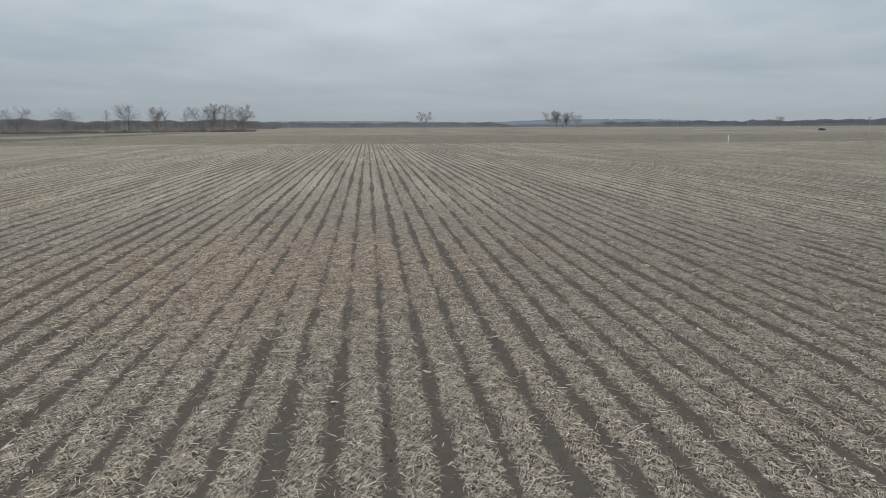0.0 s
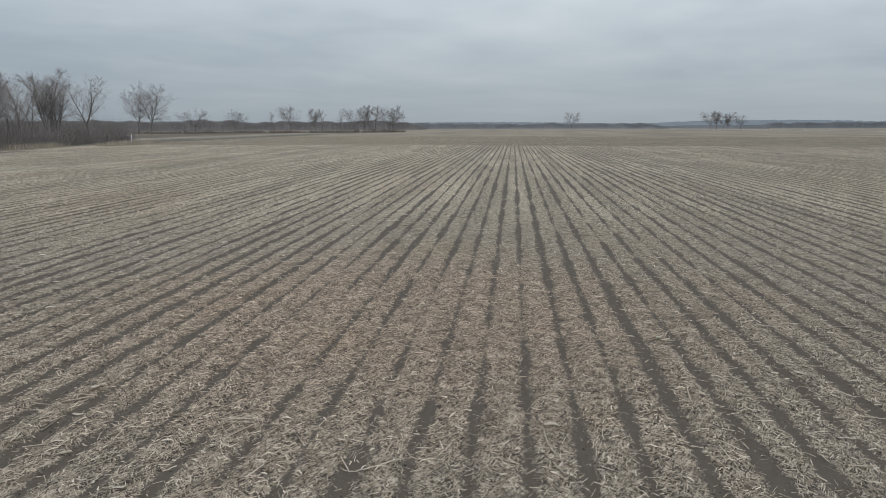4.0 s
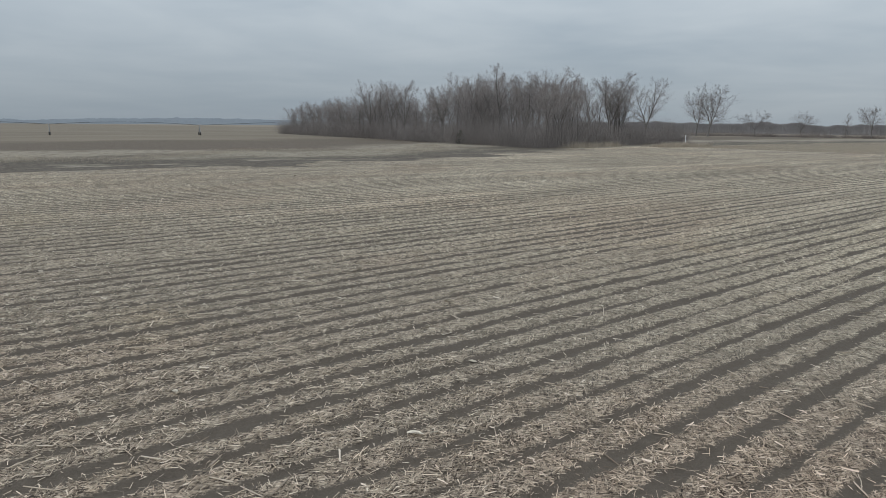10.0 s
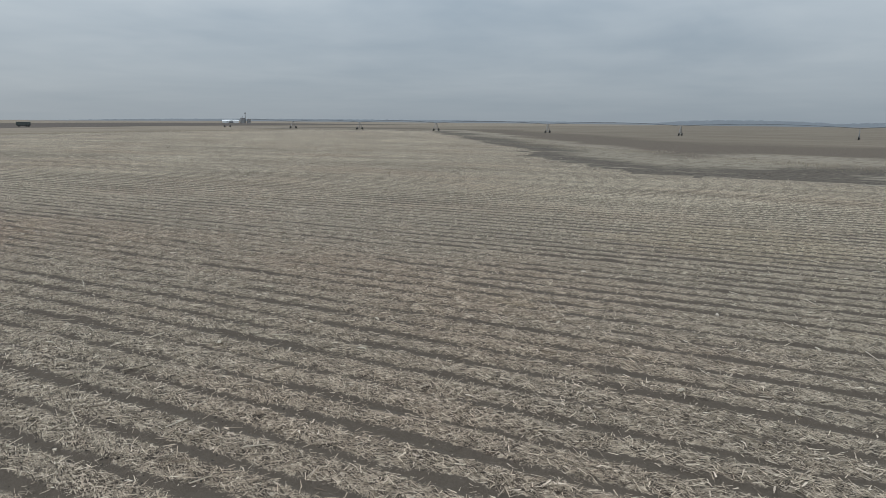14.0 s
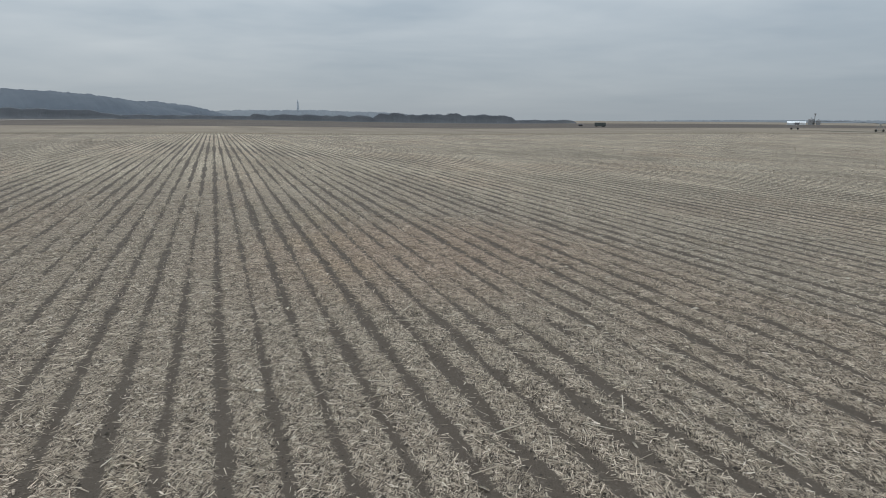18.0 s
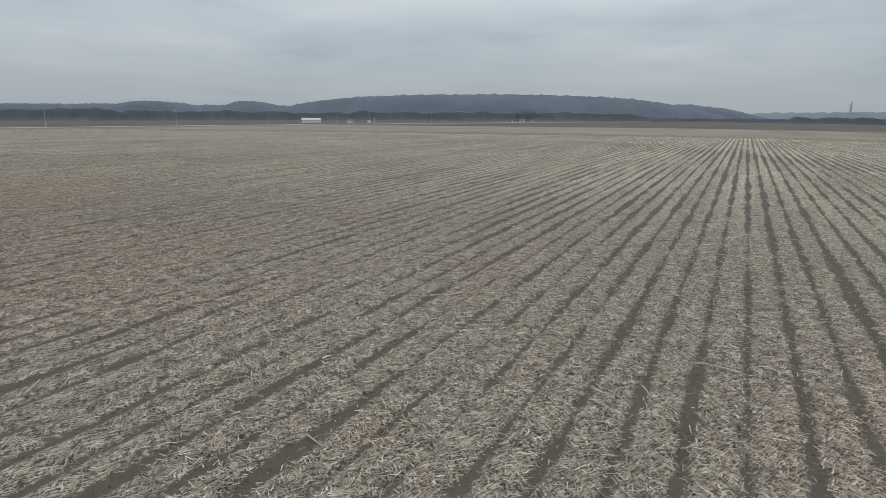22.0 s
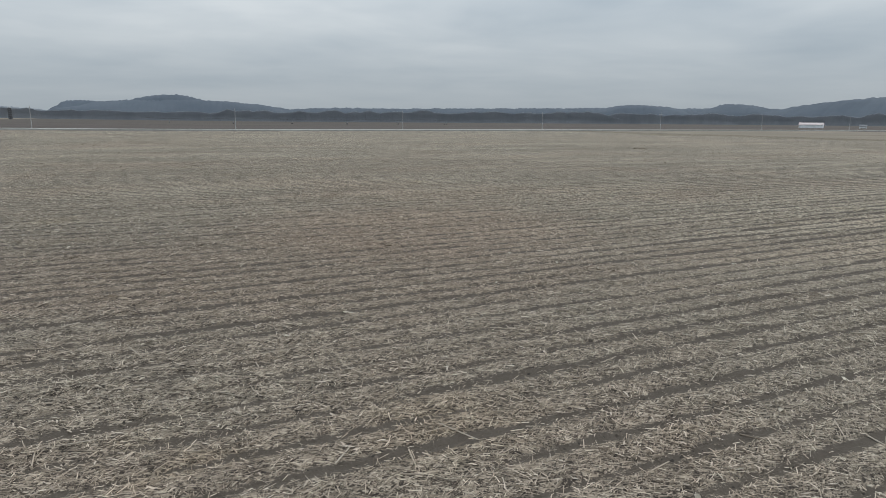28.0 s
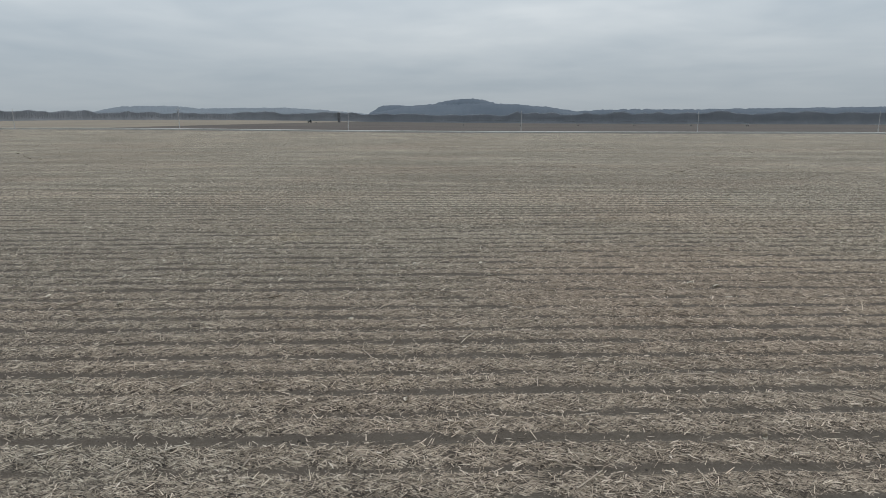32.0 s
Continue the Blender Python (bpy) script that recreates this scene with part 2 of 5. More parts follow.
    swath = k.range(k.noise(k.place((0.55, 0.03, 1) if along_y else (0.03, 0.55, 1)), 1.0, 3.0, 0.6), 0.36, 0.66, 0.80, 1.14)
    far = k.mix(1.0, far, tint(k, swath), "MULTIPLY")
    res = litter_tone(k, p, k.mix(out, litter, far))
    if pale != 1.0:
        res = k.mix(1.0, res, (pale * 1.03, pale, pale * 0.95), "MULTIPLY")
    clod = k.noise(p, 7.0, 5.0, 0.65)
    crumb = k.noise(p, 34.0, 4.0, 0.7)
    soil = k.mix(k.math("MULTIPLY_ADD", crumb, 0.6, k.math("MULTIPLY", clod, 0.4)), (0.040, 0.032, 0.025), (0.165, 0.134, 0.105))
    k.colour(k.mix(soilband, res, soil))
    k.bump(k.math("ADD", k.math("MULTIPLY", proud, 0.35), k.math("ADD", clod, k.math("MULTIPLY", crumb, 0.7))), 0.035, 1.0)
    return k.m


def patchy_material(name, a, b, c, scale):
    k = Mat(name, 0.95)
    p = k.place()
    n1 = k.noise(p, scale, 5.0, 0.6)
    n2 = k.noise(k.place((0.35, 0.06, 1)), scale * 6, 3.0, 0.6)
    n3 = k.noise(p, 6.0, 4.0, 0.7)
    col = k.mix(k.range(n1, 0.35, 0.65), a, b)
    col = k.mix(k.range(n2, 0.45, 0.68, 0.0, 0.8), col, c)
    col = k.mix(k.range(n3, 0.35, 0.7, 0.0, 0.5), col, tuple(0.6 * v for v in a))
    k.colour(col).bump(n3, 0.06, 0.7)
    return k.m


M_FIELD = field_material("corn_stubble")
M_HEAD = field_material("corn_stubble_headland", False, 0.68)
M_FAR = patchy_material("distant_stubble_field", (0.205, 0.166, 0.124), (0.255, 0.210, 0.158), (0.155, 0.125, 0.095), 0.02)
M_TILL = patchy_material("dark_tilled_soil", (0.098, 0.082, 0.065), (0.150, 0.126, 0.099), (0.29, 0.250, 0.195), 0.16)


def west_material(name):
    """Rough ground west of the field: cloddy tilled strip, a winding dead-grass waterway, dark then lighter fallow."""
    k = Mat(name, 0.95)
    p = k.place()
    sx = k.t.nodes.new("ShaderNodeSeparateXYZ")
    k.t.links.new(p, sx.inputs[0])
    x, y = sx.outputs[0], sx.outputs[1]
    edge = k.math("MULTIPLY_ADD", k.math("MAXIMUM", k.math("SUBTRACT", 13.0, y), 0.0), -1.72, -66.0)
    edge = k.math("MULTIPLY_ADD", k.math("MINIMUM", k.math("MAXIMUM", k.math("SUBTRACT", y, 60.0), 0.0), 90.0), -0.35, edge)
    d = k.math("SUBTRACT", k.math("MAXIMUM", edge, -272.0), x)
    broad = k.math("MULTIPLY_ADD", k.noise(p, 0.025, 3.0, 0.5), 70.0, -35.0)
    ragged = k.math("MULTIPLY_ADD", k.noise(p, 0.30, 8.0, 0.85), 32.0, -16.0)
    dw = k.math("ADD", d, k.math("ADD", broad, ragged))
    fine = k.noise(p, 2.2, 5.0, 0.8)
    till = k.mix(k.range(fine, 0.36, 0.62), (0.038, 0.031, 0.025), (0.128, 0.105, 0.082))
    till = k.mix(k.range(k.noise(k.place((0.5, 0.12, 1)), 0.9, 5.0, 0.7), 0.54, 0.66, 0.0, 0.75), till, (0.30, 0.262, 0.205))
    grass = k.mix(fine, (0.155, 0.132, 0.101), (0.315, 0.272, 0.208))
    dark = k.mix(k.noise(p, 0.9, 5.0, 0.7), (0.075, 0.058, 0.044), (0.135, 0.106, 0.080))
    pale = k.mix(k.noise(k.place((0.10, 0.03, 1)), 1.0, 4.0, 0.6), (0.092, 0.074, 0.056), (0.180, 0.146, 0.110))
    pale = k.mix(k.range(k.noise(k.place((0.05, 0.012, 1), 0.15), 1.0, 5.0, 0.65), 0.42, 0.60, 0.0, 0.4), pale, (0.225, 0.190, 0.140))
    hit = k.math("ABSOLUTE", k.math("SUBTRACT", dw, 30.0))
    col = k.mix(k.range(dw, 34.0, 48.0), till, dark)
    col = k.mix(k.range(hit, 17.0, 5.0, 0.0, 1.0), col, k.mix(k.range(k.noise(p, 0.8, 6.0, 0.8), 0.38, 0.52), dark, grass))
    col = k.mix(k.range(dw, 84.0, 112.0), col, pale)
    k.colour(col).bump(fine, 0.10, 0.8)
    return k.m


M_WEST = west_material("rough_fallow_ground")
M_DARKFAR = patchy_material("dark_distant_field", (0.072, 0.057, 0.048), (0.094, 0.075, 0.063), (0.112, 0.090, 0.073), 0.02)


def plain(name, col, rough=0.6, metal=0.0, var=0.25, scale=3.0):
    k = Mat(name, rough)
    k.b.inputs["Metallic"].default_value = metal
    n = k.noise(k.place(), scale, 5.0, 0.6)
    k.colour(k.mix(k.range(n, 0.3, 0.7, 0.0, 1.0), tuple(v * (1 - var) for v in col), tuple(min(1, v * (1 + var)) for v in col)))
    return k.m


def bark(name, col):
    k = Mat(name, 0.9)
    n = k.noise(k.place((6, 6, 1.2)), 1.0, 5.0, 0.6)
    c = k.mix(n, tuple(v * 0.6 for v in col), tuple(v * 1.4 for v in col))
    c = k.mix(k.math("MULTIPLY", k.each(), 0.5), c, tuple(v * 1.5 for v in col))
    k.colour(c).bump(n, 0.05)
    return k.m


M_BARK = bark("grey_bark", (0.135, 0.123, 0.117))
M_TWIG = bark("bare_twigs", (0.225, 0.201, 0.192))
M_TWIGDARK = bark("dark_bare_twigs", (0.150, 0.134, 0.128))
M_BRUSH = patchy_material("leafless_brush", (0.205, 0.184, 0.173), (0.262, 0.236, 0.223), (0.230, 0.207, 0.196), 0.15)
M_HEDGE = patchy_material("leafless_hedge", (0.178, 0.154, 0.142), (0.230, 0.198, 0.181), (0.205, 0.172, 0.157), 0.15)
# far woods: the pale blue of distance haze is put into the colour
M_FARWOOD = patchy_material("haze_tinted_bare_woodland", (0.250, 0.262, 0.284), (0.305, 0.318, 0.340), (0.277, 0.290, 0.312), 0.03)
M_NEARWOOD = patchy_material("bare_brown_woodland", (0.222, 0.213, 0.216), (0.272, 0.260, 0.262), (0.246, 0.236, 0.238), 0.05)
# aerial haze is mixed into both hillside colours, more into the far one
M_HILL = patchy_material("haze_tinted_hillside", (0.082, 0.099, 0.122), (0.108, 0.126, 0.149), (0.093, 0.110, 0.133), 0.006)
M_HILLFAR = patchy_material("far_haze_tinted_hillside", (0.15, 0.168, 0.188), (0.17, 0.188, 0.206), (0.16, 0.178, 0.197), 0.004)

# ---- shared builders ----


def link(name, verts, faces, material, parent=None, label="", smooth=False):
    me = bpy.data.meshes.new(name)
    me.from_pydata(verts, [], faces)
    for m in material if isinstance(material, (list, tuple)) else [material]:
        me.materials.append(m)
    if smooth:
        me.polygons.foreach_set("use_smooth", [True] * len(me.polygons))
    ob = new(name, me)
    if parent is not None:
        ob.parent = parent
    if label:
        ob["label"] = label
    return ob


def arrays(name, v, f, material, sides=4):
    """A mesh straight from numpy arrays of corners and of faces with that many sides."""
    me = bpy.data.meshes.new(name)
    n = len(f)
    me.vertices.add(len(v))
    me.vertices.foreach_set("co", np.ascontiguousarray(v, np.float32).ravel())
    me.loops.add(n * sides)
    me.loops.foreach_set("vertex_index", np.ascontiguousarray(f, np.int32).ravel())
    me.polygons.add(n)
    me.polygons.foreach_set("loop_start", np.arange(0, n * sides, sides, dtype=np.int32))
    for m in material if isinstance(material, (list, tuple)) else [material]:
        me.materials.append(m)
    me.update(calc_edges=True)
    return new(name, me)


def part(name, bm, material, parent, label=""):
    me = bpy.data.meshes.new(name)
    bm.to_mesh(me)
    bm.free()
    me.materials.append(material)
    ob = new(name, me)
    ob.parent = parent
    if label:
        ob["label"] = label
    return ob


def drop(x, y):
    """Height of the land: level round the flight, falling very gently away, but rising to the north-east and dipping to the south."""
    far = np.maximum(0.0, np.hypot(x + 6.0, y - 5.0) - 60.0)
    side = np.degrees(np.arctan2(y - 5.0, x + 6.0))
    rise = 0.0082 * np.exp(-((side - 26.0) / 24.0) ** 2) - 0.0045 * np.exp(-((side + 112.0) / 16.0) ** 2)
    return -0.0065 * far + rise * np.minimum(far, 1600.0)


def smooth_noise(x, y, scale, seed):
    """Cheap wavy value noise of about -1..1."""
    r = np.random.RandomState(seed)
    out = 0.0
    for i in range(6):
        a = r.rand() * 6.283
        k = 6.283 / scale * (0.6 + 1.1 * r.rand())
        out = out + np.sin((x * np.cos(a) + y * np.sin(a)) * k + r.rand() * 6.283)
    return out / 3.0


# ---- ground: one sheet to the horizon ----


def steps(a, b, fine):
    """Grid lines: fine between a and b, coarser outside in three stages."""
    lines = list(np.arange(a, b + 1e-6, fine))
    for sign, edge in ((-1, a), (1, b)):
        x, h = edge, 1.4
        while abs(x) < 4900:
            x += sign * h
            lines.append(x)
            away = abs(x - edge)
            h = 1.6 if away < 90 else (5.0 if away < 260 else h * 1.22)
    return np.array(sorted(lines))


gx = steps(-46 * ROW, 46 * ROW, ROW / 4)
gy = steps(-42, 54, 0.7)
GX, GY = np.meshgrid(gx, gy)
GZ = drop(GX, GY)
inner = np.clip((36 - np.abs(GX)) / 4, 0, 1) * np.clip(np.minimum(GY + 44, 56 - GY) / 4, 0, 1)
phase = GX / ROW - np.round(GX / ROW)
rng = np.random.RandomState(4)
GZ = GZ + inner * (-0.045 * np.exp(-(phase / 0.17) ** 2) + 0.012 + 0.010 * rng.randn(*GX.shape))
nx, ny = len(gx), len(gy)
idx = np.arange(nx * ny).reshape(ny, nx)
quads = np.stack([idx[:-1, :-1], idx[:-1, 1:], idx[1:, 1:], idx[1:, :-1]], -1).reshape(-1, 4)
ground = arrays("ground", np.stack([GX, GY, GZ], -1).reshape(-1, 3), quads, [M_FIELD, M_HEAD, M_FAR, M_TILL, M_WEST, M_DARKFAR])
cx = 0.25 * (GX[:-1, :-1] + GX[:-1, 1:] + GX[1:, 1:] + GX[1:, :-1])
cy = 0.25 * (GY[:-1, :-1] + GY[:-1, 1:] + GY[1:, 1:] + GY[1:, :-1])
wob = smooth_noise(cx, cy, 60, 3) * 4
frill = smooth_noise(cx, cy, 14, 23) * 2.6 + smooth_noise(cx, cy, 6, 24) * 1.2
edge_w = np.maximum(-66 - np.clip(13 - cy, 0, 400) * 1.72 - np.clip(cy - 60, 0, 90) * 0.35, -272) + wob * 0.6 + frill
zone = np.zeros_like(cx, int)
zone[(cy > 153) & (cy < 285 + wob * 3)] = 1
zone[(cy < -158 + wob) & (cy > -178)] = 1
zone[(cy > 285 + wob * 3) | (cy < -178)] = 2
zone[(cx > 222 + 0.06 * cy)] = 2
zone[(cx > 228 + 0.06 * cy) & (cy < 120)] = 5
west = (cx < edge_w) & (cy > -230) & (cy < 420)
zone[west] = 4
zone[(cy < -330) & (np.abs(cx) < 800)] = 5


def band_width(x, y):
    """Half the width of the bare band beside each row, as a share of the spacing."""
    row = np.round(x / ROW)
    # a shallow wet swale crosses the rows in the south
    along = np.clip(((x + 36) * 41 - (y + 47) * 63) / (41 ** 2 + 63 ** 2), 0, 1)
    swale = 0.11 * np.exp(-(np.hypot(x + 36 - 41 * along, y + 47 + 63 * along) / (3.0 + 4.0 * along)) ** 2)
    return 0.132 + swale + 0.070 * smooth_noise(x, y, 2.2, 8) - 0.030 * np.clip(smooth_noise(x, y, 13.0, 9), -1, 1) + 0.052 * np.clip(smooth_noise(row * 7.31, y * 0.12, 4.0, 19), -1, 1)


def deep_litter(x, y):
    """Stretches where the residue lies right across the bands."""
    d = 0.38 * np.exp(-((x + 4) / 8.5) ** 2 - ((y + 10) / 6.5) ** 2) + 0.42 * np.exp(-((x + 2.5) / 3.2) ** 2 - ((y - 24) / 7.0) ** 2)
    return np.clip(d * 1.1 + 0.35 * smooth_noise(x, y, 1.7, 41) * (d > 0.15), 0, 1)


band = ground.data.attributes.new("band", "FLOAT", "POINT")
band.data.foreach_set("value", (band_width(GX, GY) - 0.20 * deep_litter(GX, GY)).ravel().astype(np.float32))
ground.data.polygons.foreach_set("material_index", zone.ravel().astype(np.int32))
tagged(ground, "wide flat field of harvested corn stubble in straight rows", "ground", kind="structure")


# ---- bare trees ----


def limb_mesh(segs, sides=3):
    """Tapered prisms from (start, end, r0, r1) rows."""
    n = len(segs)
    a = np.array([s[0] for s in segs], float)
    b = np.array([s[1] for s in segs], float)
    r0 = np.array([s[2] for s in segs])[:, None, None]
    r1 = np.array([s[3] for s in segs])[:, None, None]
    d = b - a
    d /= np.linalg.norm(d, axis=1)[:, None] + 1e-9
    ref = np.where(np.abs(d[:, 2:3]) > 0.9, np.array([[1.0, 0, 0]]), np.array([[0, 0, 1.0]]))
    u = np.cross(d, ref)
    u /= np.linalg.norm(u, axis=1)[:, None]
    w = np.cross(d, u)
    ang = np.arange(sides) * 2 * np.pi / sides
    ring = np.cos(ang)[None, :, None] * u[:, None, :] + np.sin(ang)[None, :, None] * w[:, None, :]
    v = np.concatenate([a[:, None] + ring * r0, b[:, None] + ring * r1], 1)
    base = (np.arange(n) * 2 * sides)[:, None, None]
    k = np.arange(sides)
    f = np.stack([k, (k + 1) % sides, (k + 1) % sides + sides, k + sides], -1)[None] + base
    return v.reshape(-1, 3), f.reshape(-1, 4)


def tube(points, radius, sides=6):
    """One connected pipe along the points."""
    p = np.array(points, float)
    d = np.gradient(p, axis=0)
    d /= np.linalg.norm(d, axis=1)[:, None]
    ref = np.where(np.abs(d[:, 2:3]) > 0.9, np.array([[1.0, 0, 0]]), np.array([[0, 0, 1.0]]))
    u = np.cross(d, ref)
    u /= np.linalg.norm(u, axis=1)[:, None]
    w = np.cross(d, u)
    a = np.arange(sides) * 2 * np.pi / sides
    v = p[:, None] + radius * (np.cos(a)[None, :, None] * u[:, None] + np.sin(a)[None, :, None] * w[:, None])
    k = np.arange(sides)
    f = np.stack([k, (k + 1) % sides, (k + 1) % sides + sides, k + sides], -1)[None] + (np.arange(len(p) - 1) * sides)[:, None, None]
    return v.reshape(-1, 3), f.reshape(-1, 4)


def ribbons(segs, seed):
    """Fine twigs as thin tapered blades turned every way."""
    r = np.random.RandomState(seed)
    a = np.array([s[0] for s in segs], float)
    b = np.array([s[1] for s in segs], float)
    o = np.cross(b - a, r.randn(len(segs), 3))
    o /= np.linalg.norm(o, axis=1)[:, None] + 1e-9
    r0 = np.array([s[2] for s in segs])[:, None]
    r1 = np.array([s[3] for s in segs])[:, None]
    v = np.stack([a - o * r0, a + o * r0, b + o * r1, b - o * r1], 1)
    return v.reshape(-1, 3), np.arange(len(segs) * 4).reshape(-1, 4)


def grow(rnd, height, spread, leaders, fork_at, upright):
    """Limbs and twigs of one leafless tree: a trunk that forks into leaders, ascending limbs all along them, sprays of fine twigs; a rounded crown."""
    limbs, twigs = [], []

    def run(p, d, length, r0, r1, n, wander, lift, store):
        pts = [(p, d, r0)]
        for i in range(n):
            d = (d + Vector((rnd.gauss(0, wander), rnd.gauss(0, wander), lift + rnd.gauss(0, wander * 0.5)))).normalized()
            q = p + d * (length / n)
            ra, rb = r0 + (r1 - r0) * i / n, r0 + (r1 - r0) * (i + 1) / n
            store.append((tuple(p), tuple(q), ra, rb))
            p = q
            pts.append((p, d, rb))
        return pts

    def aside(d, angle):
        side = d.orthogonal().normalized()
        side.rotate(Matrix.Rotation(rnd.uniform(0, 6.283), 3, d))
        return (d * math.cos(angle) + side * math.sin(angle)).normalized()

    def spray(pts, length, count):
        for p, d, r in pts[1:]:
            for j in range(count):
                run(p - d * rnd.uniform(0, length * 0.35), aside(d, rnd.uniform(0.4, 0.95)), length * rnd.uniform(0.5, 1.1), 0.0085, 0.004, 2, 0.18, 0.04, twigs)

    bole = height * fork_at
    r_base = height * rnd.uniform(0.0135, 0.017)
    trunk = run(Vector((0, 0, 0)), Vector((rnd.gauss(0, 0.04), rnd.gauss(0, 0.04), 1)).normalized(), bole, r_base, r_base * 0.78, 4, 0.035, 0.05, limbs)
    top, d0, rt = trunk[-1]
    a0 = rnd.uniform(0, 6.283)
    for k in range(leaders):
        a = a0 + k * 6.283 / leaders + rnd.uniform(-0.4, 0.4)
        lean = rnd.uniform(0.30, 0.62) * spread if leaders > 1 else 0.03
        d = Vector((math.cos(a) * lean, math.sin(a) * lean, 1)).normalized()
        n = 9
        lead = run(top, d, (height - bole) * rnd.uniform(0.90, 1.04), rt * (0.80 if leaders > 1 else 1.0), 0.014, n, 0.09, 0.03, limbs)
        for i, (p, dd, r) in enumerate(lead[:-1]):
            u = i / n
            reach = height * 0.46 * spread * (0.55 + 0.45 * math.sin(3.1416 * min(1, u * 0.8 + 0.25))) * (1 - 0.62 * u ** 2)
            for j in range(2 if leaders > 1 else 3):
                if i == 0 and j:
                    continue
                limb = run(p + dd * rnd.uniform(0, 0.05) * height, aside(dd, rnd.uniform(0.65, 1.15) * (1 - 0.28 * upright)), reach * rnd.uniform(0.6, 1.12), max(0.020, r * 0.5), 0.009, 6, 0.13, 0.01 + 0.06 * upright, limbs)
                for m, (q, qd, qr) in enumerate(limb[1:]):
                    for _ in range(1 + (m % 2)):
                        sub = run(q, aside(qd, rnd.uniform(0.5, 1.0)), reach * rnd.uniform(0.25, 0.50) * (1 - 0.07 * m), max(0.011, qr * 0.6), 0.006, 3, 0.17, 0.03, twigs)
                        spray(sub, reach * 0.27, 2)
        spray(lead[-5:], height * 0.11, 2)
    f = height / max(s[1][2] for s in limbs + twigs)
    sc = lambda s: (tuple(c * f for c in s[0]), tuple(c * f for c in s[1]), s[2], s[3])
    return [sc(s) for s in limbs], [sc(s) for s in twigs]


def tree(seed, height, spread, leaders=1, fork_at=0.3, upright=0.5, thick=1.0, twig=None):
    rnd = random.Random(seed)
    limbs, twigs = grow(rnd, height, spread, leaders, fork_at, upright)
    root = new("tree")
    v, f = limb_mesh(limbs, 5)
    trunk = arrays("trunk", v, f, M_BARK)
    trunk.parent = root
    v, f = ribbons([(a, b, r0 * thick, r1 * thick) for a, b, r0, r1 in twigs], seed)
    crown = arrays("crown", v, f, twig or M_TWIG)
    crown.parent = root
    return root


def on_land(x, y, turn=0.0, s=1.0, sink=0.05):
    return Matrix.LocRotScale((x, y, float(drop(x, y)) - sink), Euler((0, 0, turn)), (s, s, s))


tree_kinds = [tree(11, 16, 0.62, 1, 0.28, 0.6), tree(12, 17, 0.66, 2, 0.30, 0.7), tree(13, 17, 0.72, 3, 0.24, 0.5), tree(14, 16, 0.60, 2, 0.36, 0.7),
              tree(15, 16, 1.05, 3, 0.22, 0.25, 1.4, M_TWIGDARK), tree(16, 14, 1.15, 2, 0.28, 0.15, 1.4, M_TWIGDARK), tree(17, 16, 0.95, 2, 0.25, 0.4, 2.2, M_TWIGDARK), tree(18, 16, 0.90, 3, 0.20, 0.5, 2.2, M_TWIGDARK)]
for o in tree_kinds:
    tagged(o, "tall leafless grey deciduous tree in a winter woodlot", "tree", "woodlot trees")
tree_used = set()


def plant(kind, x, y, s, turn, label="", group=""):
    ob = tree_kinds[kind]
    m = on_land(x, y, turn, 1.0)
    if kind in tree_used:
        ob = copy_thing(ob, m)
    else:
        tree_used.add(kind)
    ob.matrix_basis = on_land(x, y, turn, s)
    if label:
        tagged(ob, label, "tree", group)
    return ob


def twigs_stuff(name, spots, material, label, seed, per=60, tall=(4, 7), width=0.06, wide=1.6, category="brush", skew=1.7):
    """Leafless brush or far wood as many thin upright twigs round each spot (x, y, scale)."""
    r = np.random.RandomState(seed)
    spots = np.asarray(spots, float)
    n = len(spots) * per
    s = np.repeat(spots, per, 0)
    h = (tall[0] + (tall[1] - tall[0]) * r.rand(n) ** skew) * s[:, 2]
    ang = r.uniform(0, 6.283, n)
    rad = np.abs(r.randn(n)) * wide * s[:, 2] * 0.5
    bx, by = s[:, 0] + rad * np.cos(ang) * 0.6, s[:, 1] + rad * np.sin(ang) * 0.6
    z0 = drop(bx, by)
    lo = r.uniform(0, 0.45, n) ** 1.5 * h
    hi = lo + (h - lo) * r.uniform(0.35, 1.0, n)
    tx, ty = bx + r.randn(n) * 0.40 * h, by + r.randn(n) * 0.40 * h
    a = np.stack([bx + (tx - bx) * lo / h, by + (ty - by) * lo / h, z0 + lo - 0.1], 1)
    b = np.stack([tx, ty, z0 + hi], 1)
    w = width * s[:, 2] * r.uniform(0.5, 1.3, n)
    wa = r.uniform(0, 6.283, n)
    off = np.stack([np.cos(wa) * w, np.sin(wa) * w, 0 * w], 1)
    v = np.stack([a - off, a + off, b + off * 0.25, b - off * 0.25], 1).reshape(-1, 3)
    ob = arrays(name, v, np.arange(n * 4).reshape(-1, 4), material)
    return tagged(ob, label, category, kind="stuff")


# woodlot beyond the grass: a long south edge and a shorter east edge
wr = random.Random(21)


def wood_edge(u):
    """u 0..1 along the south edge from the near corner westward."""
    return -92 - 190 * u, 112 + 33 * u


